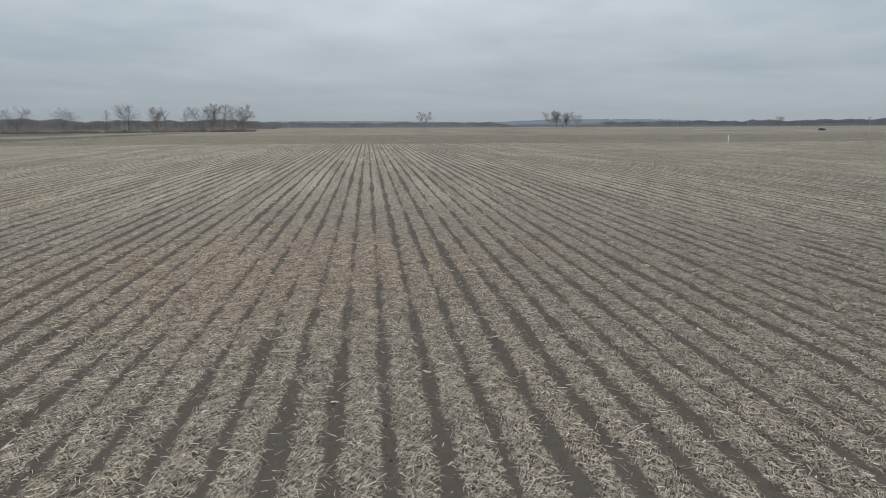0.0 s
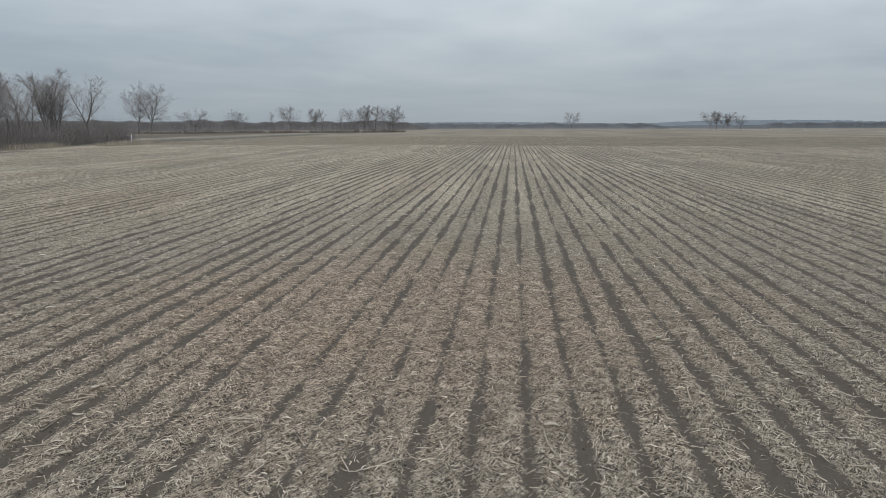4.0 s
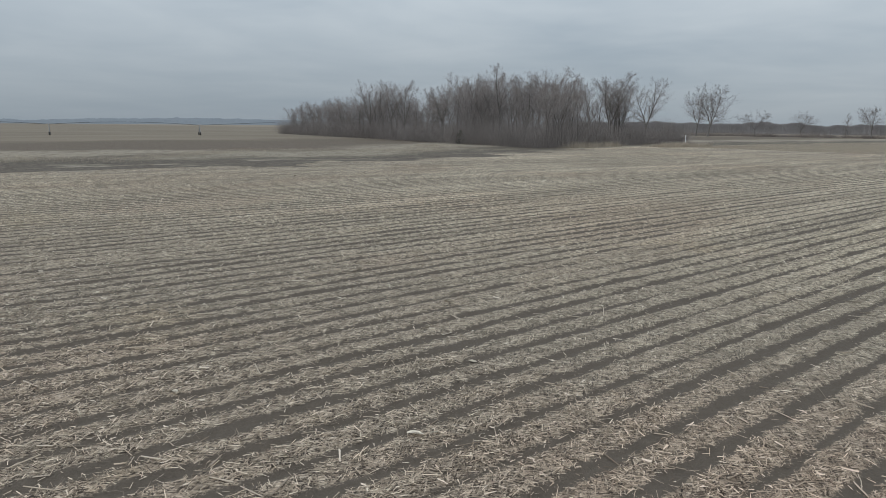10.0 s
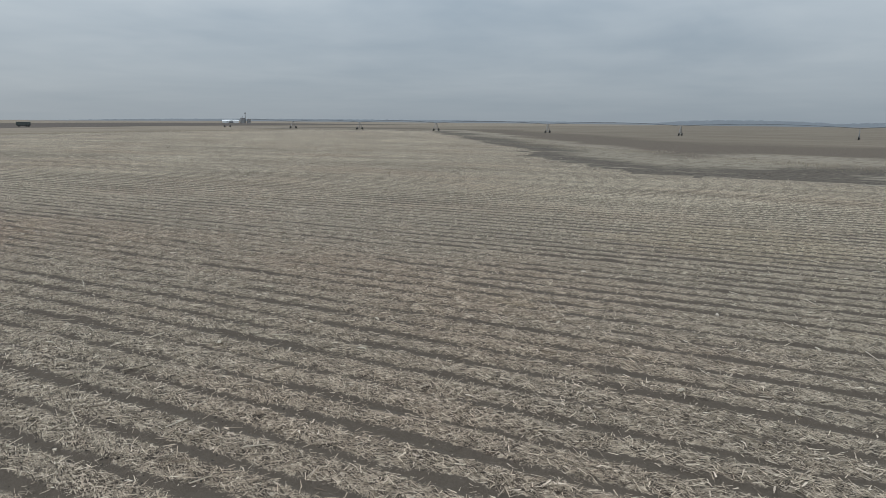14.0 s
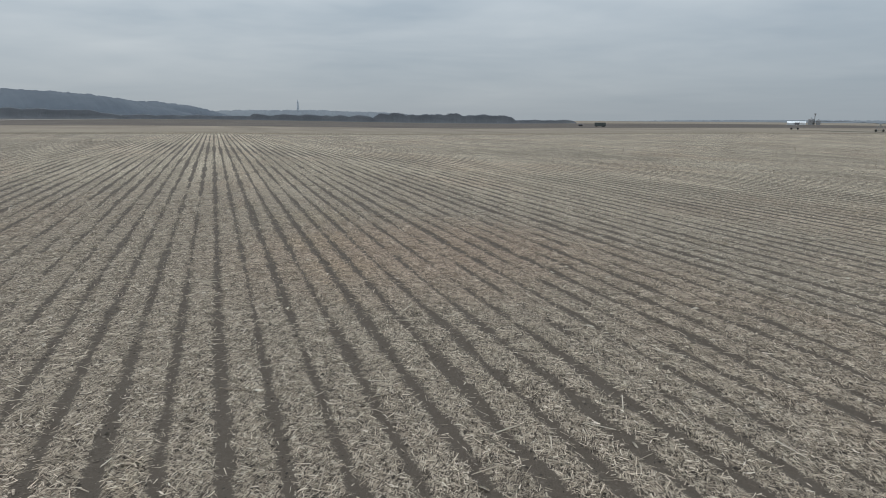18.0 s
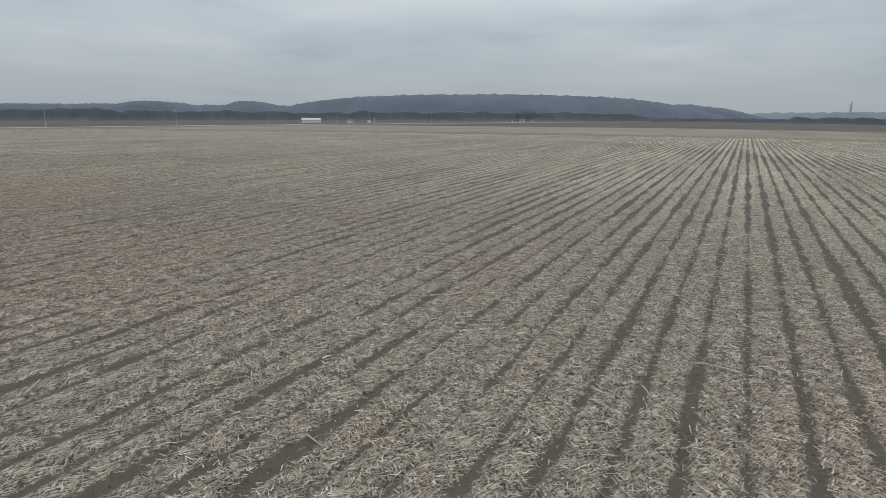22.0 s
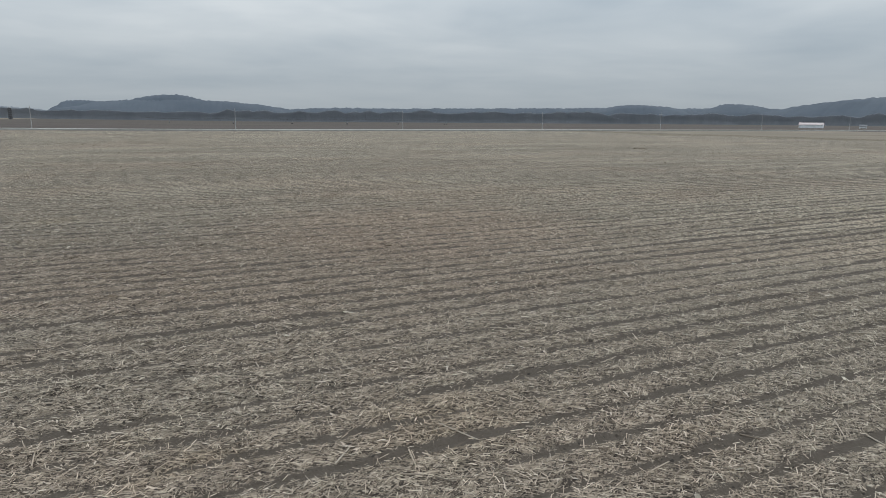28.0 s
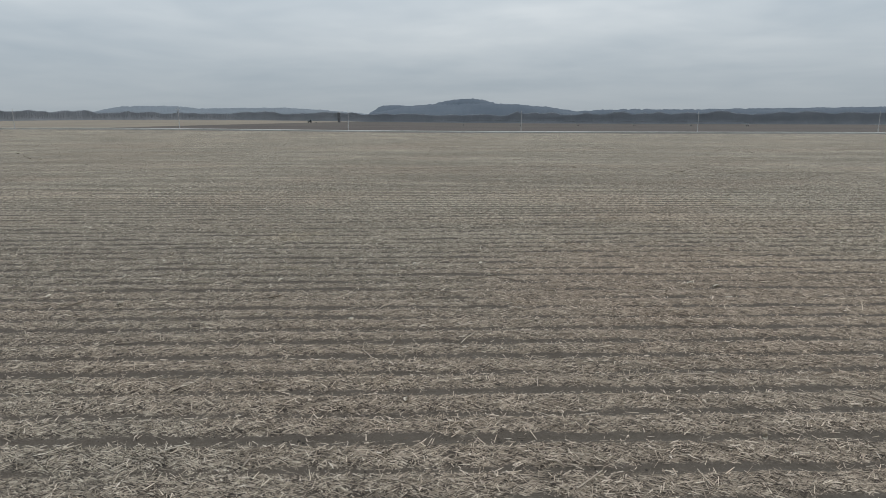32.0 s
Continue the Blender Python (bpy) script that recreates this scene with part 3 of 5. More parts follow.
for i in range(200):
    u = wr.random() ** 1.15
    x, y = wood_edge(u)
    depth = 4 + 60 * wr.random() ** 1.6
    x, y = x - 0.1 * depth + wr.uniform(-2, 2), y + depth
    if x > -92 - (y - 112) * 0.27:
        x = -95 - (y - 112) * 0.27 - wr.uniform(0, 8)
    plant((0, 1, 2, 3, 1, 3)[wr.randrange(6)], x, y, wr.uniform(0.80, 1.12) * (1.0 if u < 0.5 else 0.80), wr.uniform(0, 6.28))
for x, y, s, k in ((-94, 117, 0.74, 1), (-97, 122, 0.80, 3), (-96, 128, 0.70, 0), (-100, 135, 0.76, 2), (-103, 143, 0.72, 1), (-101, 125, 0.82, 0), (-99, 115.5, 0.66, 3)):
    plant(k, x, y, s, x)
spots = []
for i in range(840):
    u = wr.random()
    x, y = wood_edge(u)
    dpt = 55 * wr.random() ** 1.7
    x, y = x - 0.1 * dpt, y + dpt
    if x > -91 - (y - 112) * 0.27:
        x = -92 - (y - 112) * 0.27 - wr.uniform(0, 5)
    spots.append((x, y, wr.uniform(0.7, 1.15)))
for i in range(120):
    y = 114 + 85 * wr.random()
    spots.append((-91 - (y - 112) * 0.27 - 6 * wr.random(), y, wr.uniform(0.6, 1.0)))
twigs_stuff("underbrush", spots, M_BRUSH, "dense leafless grey-brown underbrush along the woodlot edge", 5, 230, (0.8, 8.8), 0.015, 7.5, skew=1.2)

# single trees of the fence row north of the field
LONE = "bare spreading deciduous tree standing along a field edge"
plant(4, -203, 363, 1.85, 0.4, LONE, "fence row trees")
plant(2, -212, 366, 1.5, 2.0, LONE, "fence row trees")
plant(5, -191, 392, 1.15, 1.0, LONE, "fence row trees")
plant(5, -204, 478, 1.25, 3.0, LONE, "fence row trees")
plant(0, -170, 460, 0.95, 3.6, LONE, "fence row trees")
for x, y, s, k in ((-146, 432, 1.15, 6), (-127, 425, 1.0, 7), (-121, 421, 1.0, 0), (-114, 440, .9, 3), (-107, 452, 1.1, 6), (-102, 458, 1.2, 7), (-96, 462, 1.2, 0), (-89, 478, 1.25, 6), (-87, 481, 1.15, 4)):
    plant(k, x, y, s, wr.uniform(0, 6.28), LONE, "fence row trees")
for x, y, s, k in ((247, 880, 1.5, 6), (256, 884, 1.55, 7), (263, 880, 1.5, 6), (270, 884, 1.3, 7), (286, 886, 1.25, 6)):
    plant(k, x, y, s, wr.uniform(0, 6.28), "leafless tree of a small clump standing in open fields", "clump of trees in the fields")
plant(6, 100, 1180, 1.9, 1.0, "tall bare tree above a distant woodland strip", "distant single trees")
plant(6, 352, 540, 0.75, 1.0, "small round bare tree beside the field road", "roadside trees")
spots = []
for i in range(900):
    u = wr.random()
    spots.append((-285 + 205 * u + wr.uniform(-2, 2), 362 + 122 * u + wr.uniform(-10, 10), wr.uniform(0.35, 0.75) * (1.2 if wr.random() < 0.12 else 0.85)))
twigs_stuff("hedgerow", spots, M_HEDGE, "low tangled leafless hedgerow along the field edge", 6, 44, (2.0, 7.5), 0.06, 6.0)

# distant woodland strips, as stuff


def canopy_stuff(name, spots, material, label, seed, category):
    """Far woods: a deep mass of low rounded crowns side by side, softened with fine upright shoots; spots (x, y, height) in order."""
    r = np.random.RandomState(seed)
    sp = np.asarray(spots, float)[::4]
    m = len(sp) * 6
    u = np.linspace(0, len(sp) - 1, m)
    calm = lambda c, w: np.convolve(np.pad(c, w // 2, mode="reflect", reflect_type="odd"), np.ones(w) / w, "valid")
    px, py = (np.interp(u, np.arange(len(sp)), calm(sp[:, c], 7)) for c in (0, 1))
    wave = lambda k: 1 + k * np.interp(u, np.arange(0, len(sp), 0.5), r.randn(len(sp) * 2))
    own = np.interp(u, np.arange(len(sp)), calm(sp[:, 2], 3))
    top = own * (0.95 + 0.05 * np.sqrt(np.clip(1 - (2 * (u - np.round(u))) ** 2, 0, 1))) * wave(0.018)
    away = np.stack([px + 6, py - 5], 1)
    away /= np.linalg.norm(away, axis=1)[:, None]
    rows = []
    for depth, rise in ((0, -0.02), (0.2, 0.35), (0.45, 0.70), (0.65, 0.88), (0.8, 0.95), (2.0, 0.6), (4.0, -0.02)):
        jit = (wave(0.15) - 1) * (1.0 if rise > 0 else 0)
        x, y = px + away[:, 0] * (depth + jit), py + away[:, 1] * (depth + jit)
        rows.append(np.stack([x, y, drop(x, y) + top * rise], 1))
    k = len(rows)
    v = np.stack(rows, 1)
    g = np.arange(m * k).reshape(m, k)
    f = np.stack([g[:-1, :-1], g[1:, :-1], g[1:, 1:], g[:-1, 1:]], -1).reshape(-1, 4)
    per = 9
    s = np.repeat(np.stack([px, py, top, away[:, 0], away[:, 1]], 1), per, 0)
    n = len(s)
    along = np.stack([-s[:, 4], s[:, 3]], 1)
    slide = r.uniform(-3, 3, n)
    bx, by = s[:, 0] + along[:, 0] * slide + s[:, 3] * r.uniform(-2.0, 0.5, n), s[:, 1] + along[:, 1] * slide + s[:, 4] * r.uniform(-2.0, 0.5, n)
    base = drop(bx, by)
    lo, hi = base + s[:, 2] * r.uniform(0.15, 0.9, n), base + s[:, 2] * (0.91 + 0.10 * r.rand(n) ** 1.5)
    w = r.uniform(0.06, 0.22, n)
    tip = r.uniform(-0.8, 0.8, n)
    c = lambda side, z, k2: np.stack([bx + along[:, 0] * (side * w + k2), by + along[:, 1] * (side * w + k2), z], 1)
    blades = np.stack([c(-1, lo, 0), c(1, lo, 0), c(0.4, hi, tip), c(-0.4, hi, tip)], 1).reshape(-1, 3)
    v = np.concatenate([v.reshape(-1, 3), blades])
    f = np.concatenate([f, np.arange(n * 4).reshape(-1, 4) + m * k])
    return tagged(arrays(name, v, f, material), label, category, kind="stuff")


def wood_strip(az0, az1, dist0, dist1, height, count, seed, material=None):
    """A far strip of woods between two compass angles (degrees left of the rows' direction)."""
    r = random.Random(seed)
    sp = []
    for i in range(count):
        u = (i + r.random()) / count
        a = radians(az0 + (az1 - az0) * u)
        dd = dist0 + (dist1 - dist0) * u + r.uniform(-1, 1) * 5
        x, y = -6 - math.sin(a) * dd, 5 + math.cos(a) * dd
        sp.append((x, y, height * r.uniform(0.72, 1.10) * (1.0 + 0.06 * math.sin(u * 31 + seed) + 0.04 * math.sin(u * 83)) * min(1.0, 0.3 + 14 * min(u, 1 - u))))
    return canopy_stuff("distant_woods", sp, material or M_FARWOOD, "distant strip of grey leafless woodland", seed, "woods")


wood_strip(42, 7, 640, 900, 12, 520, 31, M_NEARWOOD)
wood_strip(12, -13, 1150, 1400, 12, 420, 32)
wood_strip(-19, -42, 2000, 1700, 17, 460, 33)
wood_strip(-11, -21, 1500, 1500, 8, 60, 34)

# ---- wooded hills on the skyline ----


def hill(az, width, dist, height, depth, material, seed, label, flat=2.6):
    """A long rounded ridge at that compass angle, as wide as width degrees."""
    a0 = radians(az)
    cxh, cyh = -6 - math.sin(a0) * dist, 5 + math.cos(a0) * dist
    half = dist * radians(width) / 2
    n, m = max(24, int(half * 2 / 4.5)), 14
    u = np.linspace(-1, 1, n)[None, :]
    w = np.linspace(-1, 1, m)[:, None]
    prof = np.clip(1 - np.abs(u) ** flat, 0, 1) ** 0.9 * np.clip(1 - np.abs(w) ** 2.2, 0, 1)
    lx, ly = u * half + 0 * w, w * depth + 0 * u
    hh = height * prof * (1 + 0.05 * smooth_noise(lx, ly, half * 0.8 + 60, seed)) + (1.6 * smooth_noise(lx, ly, 60, seed + 1) + np.random.RandomState(seed).uniform(-1.6, 1.6, lx.shape)) * (prof > 0.02)
    ca, sa = math.cos(a0), math.sin(a0)
    X, Y = cxh + lx * ca - ly * sa, cyh + lx * sa + ly * ca
    Z = drop(X, Y) + hh - 1.0
    ii = np.arange(n * m).reshape(m, n)
    q = np.stack([ii[:-1, :-1], ii[:-1, 1:], ii[1:, 1:], ii[1:, :-1]], -1).reshape(-1, 4)
    ob = arrays("hill", np.stack([X, Y, Z], -1).reshape(-1, 3), q, material)
    return tagged(ob, label, "hill", "wooded hills", "structure")


HILL = "long ridge of leafless winter woods, coloured grey-blue for haze"
FARHILL = "far ridge on the skyline, coloured pale blue for haze"
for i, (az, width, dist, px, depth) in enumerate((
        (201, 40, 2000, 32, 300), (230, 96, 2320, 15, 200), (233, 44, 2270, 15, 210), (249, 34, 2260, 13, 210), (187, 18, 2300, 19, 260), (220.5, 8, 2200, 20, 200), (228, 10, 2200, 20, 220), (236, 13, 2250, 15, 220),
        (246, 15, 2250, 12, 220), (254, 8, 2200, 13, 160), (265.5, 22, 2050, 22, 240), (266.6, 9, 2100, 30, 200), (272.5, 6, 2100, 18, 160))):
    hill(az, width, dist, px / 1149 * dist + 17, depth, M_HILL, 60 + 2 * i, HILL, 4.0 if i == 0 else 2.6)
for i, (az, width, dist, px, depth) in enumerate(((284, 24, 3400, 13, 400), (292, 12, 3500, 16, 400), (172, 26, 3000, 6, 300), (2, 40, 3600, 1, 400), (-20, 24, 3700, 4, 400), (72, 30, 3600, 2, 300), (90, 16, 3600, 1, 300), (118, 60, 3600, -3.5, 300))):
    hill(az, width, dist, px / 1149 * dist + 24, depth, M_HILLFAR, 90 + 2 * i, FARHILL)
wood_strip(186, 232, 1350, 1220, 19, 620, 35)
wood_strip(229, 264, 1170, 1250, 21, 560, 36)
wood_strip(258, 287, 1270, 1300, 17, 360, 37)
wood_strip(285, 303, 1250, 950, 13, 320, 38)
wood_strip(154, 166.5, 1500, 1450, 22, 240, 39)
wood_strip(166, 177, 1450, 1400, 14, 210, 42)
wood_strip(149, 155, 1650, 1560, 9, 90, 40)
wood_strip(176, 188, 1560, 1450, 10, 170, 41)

# ---- road east of the field ----
ry = np.array(sorted(set(list(range(-1400, 1401, 20)))), float)
M_ROAD = plain("pale_gravel_road", (0.42, 0.40, 0.37), 0.95, 0, 0.12, 0.4)


def road_strip(name, off, half, lift, material, label):
    rx = 235 + 0.06 * ry + off
    rz = drop(rx, ry)
    v = np.stack([np.stack([rx - half, ry, rz - 0.3], 1), np.stack([rx - half, ry, rz + lift], 1), np.stack([rx + half, ry, rz + lift], 1), np.stack([rx + half, ry, rz - 0.3], 1)], 1).reshape(-1, 3)
    f = []
    for j in range(len(ry) - 1):
        for k in range(3):
            f.append((4 * j + k, 4 * j + k + 1, 4 * j + k + 5, 4 * j + k + 4))
    return tagged(link(name, v.tolist(), f, material), label, "road", kind="structure")


road_strip("road", 0, 3.2, 0.45, M_ROAD, "straight pale gravel road along the field")
# ---- farm things and far landmarks ----


def box_bm(bm, x0, x1, y0, y1, z0, z1):
    m = Matrix.LocRotScale(((x0 + x1) / 2, (y0 + y1) / 2, (z0 + z1) / 2), None, (x1 - x0, y1 - y0, z1 - z0))
    bmesh.ops.create_cube(bm, size=1.0, matrix=m)
    return bm


def box(name, x0, x1, y0, y1, z0, z1, material, parent, label="", bevel=0.0):
    bm = box_bm(bmesh.new(), x0, x1, y0, y1, z0, z1)
    if bevel:
        bmesh.ops.bevel(bm, geom=bm.edges[:], offset=bevel, segments=2, affect="EDGES")
    return part(name, bm, material, parent, label)


def rod(name, a, b, r0, r1, material, parent, sides=8, label=""):
    bm = bmesh.new()
    a, b = Vector(a), Vector(b)
    d = b - a
    m = Matrix.Translation((a + b) / 2) @ d.to_track_quat("Z", "Y").to_matrix().to_4x4()
    bmesh.ops.create_cone(bm, cap_ends=True, segments=sides, radius1=r0, radius2=r1, depth=d.length, matrix=m)
    return part(name, bm, material, parent, label)


M_STEEL = plain("galvanised_steel", (0.25, 0.25, 0.255), 0.5, 0.4, 0.2, 1.5)
M_DARKSTEEL = plain("dull_dark_steel", (0.10, 0.10, 0.105), 0.6, 0.3, 0.2, 2.0)
# worn rubber, its black raised in colour to give haze on far wheels
M_TYRE = plain("worn_hazed_rubber", (0.055, 0.052, 0.050), 0.85, 0, 0.3, 4.0)
M_POLE = plain("weathered_grey_pole", (0.36, 0.35, 0.34), 0.85, 0, 0.2, 3.0)
M_WHITE = plain("white_painted_metal", (0.72, 0.73, 0.74), 0.55, 0, 0.08, 0.6)
M_BARN = plain("weathered_white_metal_siding", (0.74, 0.75, 0.76), 0.6, 0, 0.1, 0.6)
M_BARNROOF = plain("pale_pinkish_metal_roof", (0.42, 0.35, 0.34), 0.5, 0, 0.12, 0.5)
M_GREYROOF = plain("grey_shingle_roof", (0.16, 0.16, 0.17), 0.8, 0, 0.2, 1.0)
M_DARKBOX = plain("dark_green_painted_steel", (0.075, 0.085, 0.082), 0.6, 0.1, 0.25, 1.0)
# grey stone with the blue of distance haze worked into its colour
M_STONE = plain("haze_tinted_limestone", (0.42, 0.45, 0.48), 0.85, 0, 0.12, 0.2)
M_CARPAINT = plain("dark_blue_car_paint", (0.035, 0.045, 0.06), 0.3, 0.1, 0.1, 1.0)
M_GLASS = plain("dark_window_glass", (0.03, 0.035, 0.04), 0.1, 0, 0.1, 1.0)
M_CEDAR = plain("dark_cedar_needles", (0.085, 0.088, 0.074), 0.9, 0, 0.4, 1.0)
M_TAN = plain("tall_dead_grass", (0.34, 0.295, 0.238), 0.9, 0, 0.25, 0.6)
M_GLASSY = plain("porcelain_insulator", (0.35, 0.33, 0.30), 0.3, 0, 0.1, 4.0)


def irrigation_pivot(x0, ys, over, turn, label):
    """A centre-pivot line: wheeled towers joined by arched pipe spans."""
    root = new("irrigation_pivot")
    gz0 = float(drop(x0, ys[0]))
    root.matrix_basis = pose(x0, ys[0], gz0, 0, 0, turn)
    ta = radians(turn)
    tops = []
    for j, yy in enumerate(ys):
        ly = yy - ys[0]
        g = float(drop(x0 - math.sin(ta) * ly, ys[0] + math.cos(ta) * ly)) - gz0
        tower = rod("tower", (0, ly, g + 0.9), (0, ly, g + 3.5), 0.10, 0.08, M_STEEL, root, 8, "galvanised drive tower")
        for sx in (-1.9, 1.9):
            rod("leg", (sx, ly, g + 0.75), (sx * 0.12, ly, g + 3.5), 0.10, 0.08, M_STEEL, tower)
            bm = bmesh.new()
            bmesh.ops.create_cone(bm, cap_ends=True, segments=16, radius1=0.55, radius2=0.55, depth=0.34, matrix=Matrix.Translation((sx, ly, g + 0.55)) @ Matrix.Rotation(radians(90), 4, "X"))
            bmesh.ops.bevel(bm, geom=bm.edges[:], offset=0.06, segments=1, affect="EDGES")
            part("wheel", bm, M_TYRE, tower, "black rubber wheel")
        box("base_beam", -1.9, 1.9, ly - 0.10, ly + 0.10, g + 0.60, g + 0.80, M_STEEL, tower)
        tops.append((ly, g + 3.5))

    def span(a, b, rise, name):
        n = 14
        v, f = tube([(0, a[0] + (b[0] - a[0]) * q / n, a[1] + (b[1] - a[1]) * q / n + rise * 4 * q / n * (1 - q / n)) for q in range(n + 1)], 0.08)
        ob = arrays(name, v, f, M_DARKSTEEL)
        ob.parent = root

    for a, b in zip(tops, tops[1:]):
        span(a, b, 0.9, "pipe_span")
    span(tops[0], (tops[0][0] + over, tops[0][1] + 1.2), 0.0, "overhang_pipe")
    return tagged(root, label, "irrigation")


irrigation_pivot(-243, [97, 51, -3, -55, -110, -156, -203, -258], 27, -9.95, "long galvanised centre-pivot irrigation line standing across the far field")
irrigation_pivot(560, [-38 - 48 * j for j in range(6)], 20, 0, "distant centre-pivot irrigation line across a dark field")


def utility_pole(x, y, height=7.2, arm=False):
    root = new("utility_pole")
    root.location = (x, y, float(drop(x, y)))
    rod("shaft", (0, 0, -0.5), (0, 0, height), 0.14, 0.09, M_POLE, root, 10)
    rod("insulator", (0, 0, height), (0, 0, height + 0.22), 0.06, 0.04, M_GLASSY, root, 8)
    if arm:
        box("crossarm", -0.06, 0.06, -1.1, 1.1, height - 0.75, height - 0.6, M_POLE, root)
        for yy in (-1.0, 1.0):
            rod("insulator", (0, yy, height - 0.6), (0, yy, height - 0.4), 0.06, 0.04, M_GLASSY, root, 8)
        rod("transformer", (-0.35, 0, height - 2.0), (-0.35, 0, height - 1.1), 0.24, 0.24, M_STEEL, root, 12)
    return tagged(root, "weathered pale wooden utility pole beside the gravel road", "utility pole", "roadside utility poles")


POLE = 60.5
pole_plain = utility_pole(238 + 0.06 * 18, 18)
pole_arm = utility_pole(238 + 0.06 * (18 + POLE), 18 + POLE, 7.8, True)
for j in range(-9, 15):
    y = 18 + POLE * j
    if j in (0, 1):
        continue
    x = 238 + 0.06 * y
    copy_thing(pole_arm if j in (-4, 5, 9) else pole_plain, pose(x, y, float(drop(x, y))))


def gable_building(name, w, d, wall, roof, wall_mat, roof_mat, openings=()):
    """A gabled building: walls, two roof slopes with eaves, doors and windows."""
    root = new(name)
    bm = bmesh.new()
    pts = [(-w / 2, -d / 2, -0.4), (w / 2, -d / 2, -0.4), (w / 2, d / 2, -0.4), (-w / 2, d / 2, -0.4),
           (-w / 2, -d / 2, wall), (w / 2, -d / 2, wall), (w / 2, d / 2, wall), (-w / 2, d / 2, wall), (-w / 2, 0, wall + roof), (w / 2, 0, wall + roof)]
    v = [bm.verts.new(p) for p in pts]
    for f in ((0, 1, 5, 4), (2, 3, 7, 6), (1, 2, 6, 9, 5), (3, 0, 4, 8, 7)):
        bm.faces.new([v[k] for k in f])
    part("wall", bm, wall_mat, root)
    for s in (-1, 1):
        bm = bmesh.new()
        e = d / 2 + 0.5
        q = [(-w / 2 - 0.4, s * e, wall - 0.5 * roof / (d / 2) + 0.03), (w / 2 + 0.4, s * e, wall - 0.5 * roof / (d / 2) + 0.03), (w / 2 + 0.4, 0, wall + roof + 0.03), (-w / 2 - 0.4, 0, wall + roof + 0.03)]
        lo = [bm.verts.new(p) for p in q]
        hi = [bm.verts.new((p[0], p[1], p[2] + 0.14)) for p in q]
        bm.faces.new(lo)
        bm.faces.new(hi[::-1])
        for k in range(4):
            bm.faces.new((lo[k], hi[k], hi[(k + 1) % 4], lo[(k + 1) % 4]))
        part("roof_slope", bm, roof_mat, root)
    for kind, x0, x1, z0, z1, side in openings:
        yy = side * d / 2
        o = box(kind, x0, x1, yy - 0.06, yy + 0.06, z0, z1, M_GLASS if kind == "window" else M_GREYROOF, root)
        if kind == "window":
            box("frame", x0 - 0.1, x1 + 0.1, yy - 0.09, yy + 0.09, z0 - 0.12, z0, M_WHITE, o)
    return root


def stand(root, x, y, turn, label, category, group=""):
    root.matrix_basis = pose(x, y, float(drop(x, y)), 0, 0, turn)
    return tagged(root, label, category, group)


# white pole barn beyond the road with a red-edged roof, and its yard
stand(gable_building("pole_barn", 17, 10, 2.6, 1.5, M_BARN, M_BARNROOF, (("door", -3, 1, 0, 2.3, -1), ("window", 4, 5.2, 1.0, 1.9, -1), ("window", 6.2, 7.4, 1.0, 1.9, -1))), 359, -514, 30, "long white metal pole barn with a low pale roof", "barn")
stand(gable_building("shed", 5, 4, 1.9, 0.9, M_BARN, M_GREYROOF, (("door", -1, 1, 0, 2.1, -1),)), 338, -548, 30, "small pale shed with a grey roof beside the barn", "shed")


def radio_mast(x, y):
    """Two slim white antenna masts beside a small equipment hut."""
    root = new("radio_mast")
    rod("shaft", (0, 0, 0), (0, 0, 9.5), 0.16, 0.10, M_WHITE, root, 10)
    rod("side_shaft", (-5.0, 0, 0), (-5.0, 0, 6.5), 0.14, 0.09, M_WHITE, root, 10)
    for zz in (7.0, 8.6):
        rod("crossbar", (-0.9, 0, zz), (0.9, 0, zz), 0.05, 0.05, M_WHITE, root, 6)
    box("equipment_hut", -1.6, 1.6, 0.3, 2.8, 0, 2.2, M_WHITE, root, "small white equipment hut", 0.05)
    box("hut_roof", -1.8, 1.8, 0.1, 3.0, 2.2, 2.35, M_GREYROOF, root)
    return stand(root, x, y, 30, "slim white antenna masts beside a small white hut", "mast")


radio_mast(312, -541)
# farmstead in trees to the south
stand(gable_building("cottage", 7, 5, 2.3, 1.1, M_WHITE, M_GREYROOF, (("window", -2.4, -1.4, 0.9, 1.8, 1), ("window", 1.4, 2.4, 0.9, 1.8, 1), ("door", -0.5, 0.5, 0, 2.0, 1))), 262, -858, 20, "low white cottage with a grey roof among bare trees", "house")
stand(gable_building("garage", 4.5, 4, 2.0, 0.8, M_WHITE, M_GREYROOF, (("door", -1.4, 1.4, 0, 1.9, 1),)), 276, -850, 10, "small white garage with grey roof beside the cottage", "garage")
stand(gable_building("garden_shed", 3.2, 3, 1.9, 0.6, M_BARN, M_GREYROOF, (("door", -0.6, 0.6, 0, 1.8, 1),)), 247, -853, 35, "tiny pale shed under the farmstead trees", "shed")
for x, y, s, k in ((254, -850, 1.2, 4), (262, -838, 1.25, 5), (246, -846, 1.1, 4), (240, -852, 1.2, 5), (270, -866, 1.1, 4)):
    plant(k, x, y, s, x, "large bare tree shading a distant farmhouse", "farmstead trees")
# grain site to the south-west
stand(gable_building("machine_shed", 24, 11, 2.6, 2.0, M_BARN, M_BARN, (("door", -4, 2, 0, 3.2, 1),)), -819, -728, -45, "long white machine shed at a distant grain site", "shed")


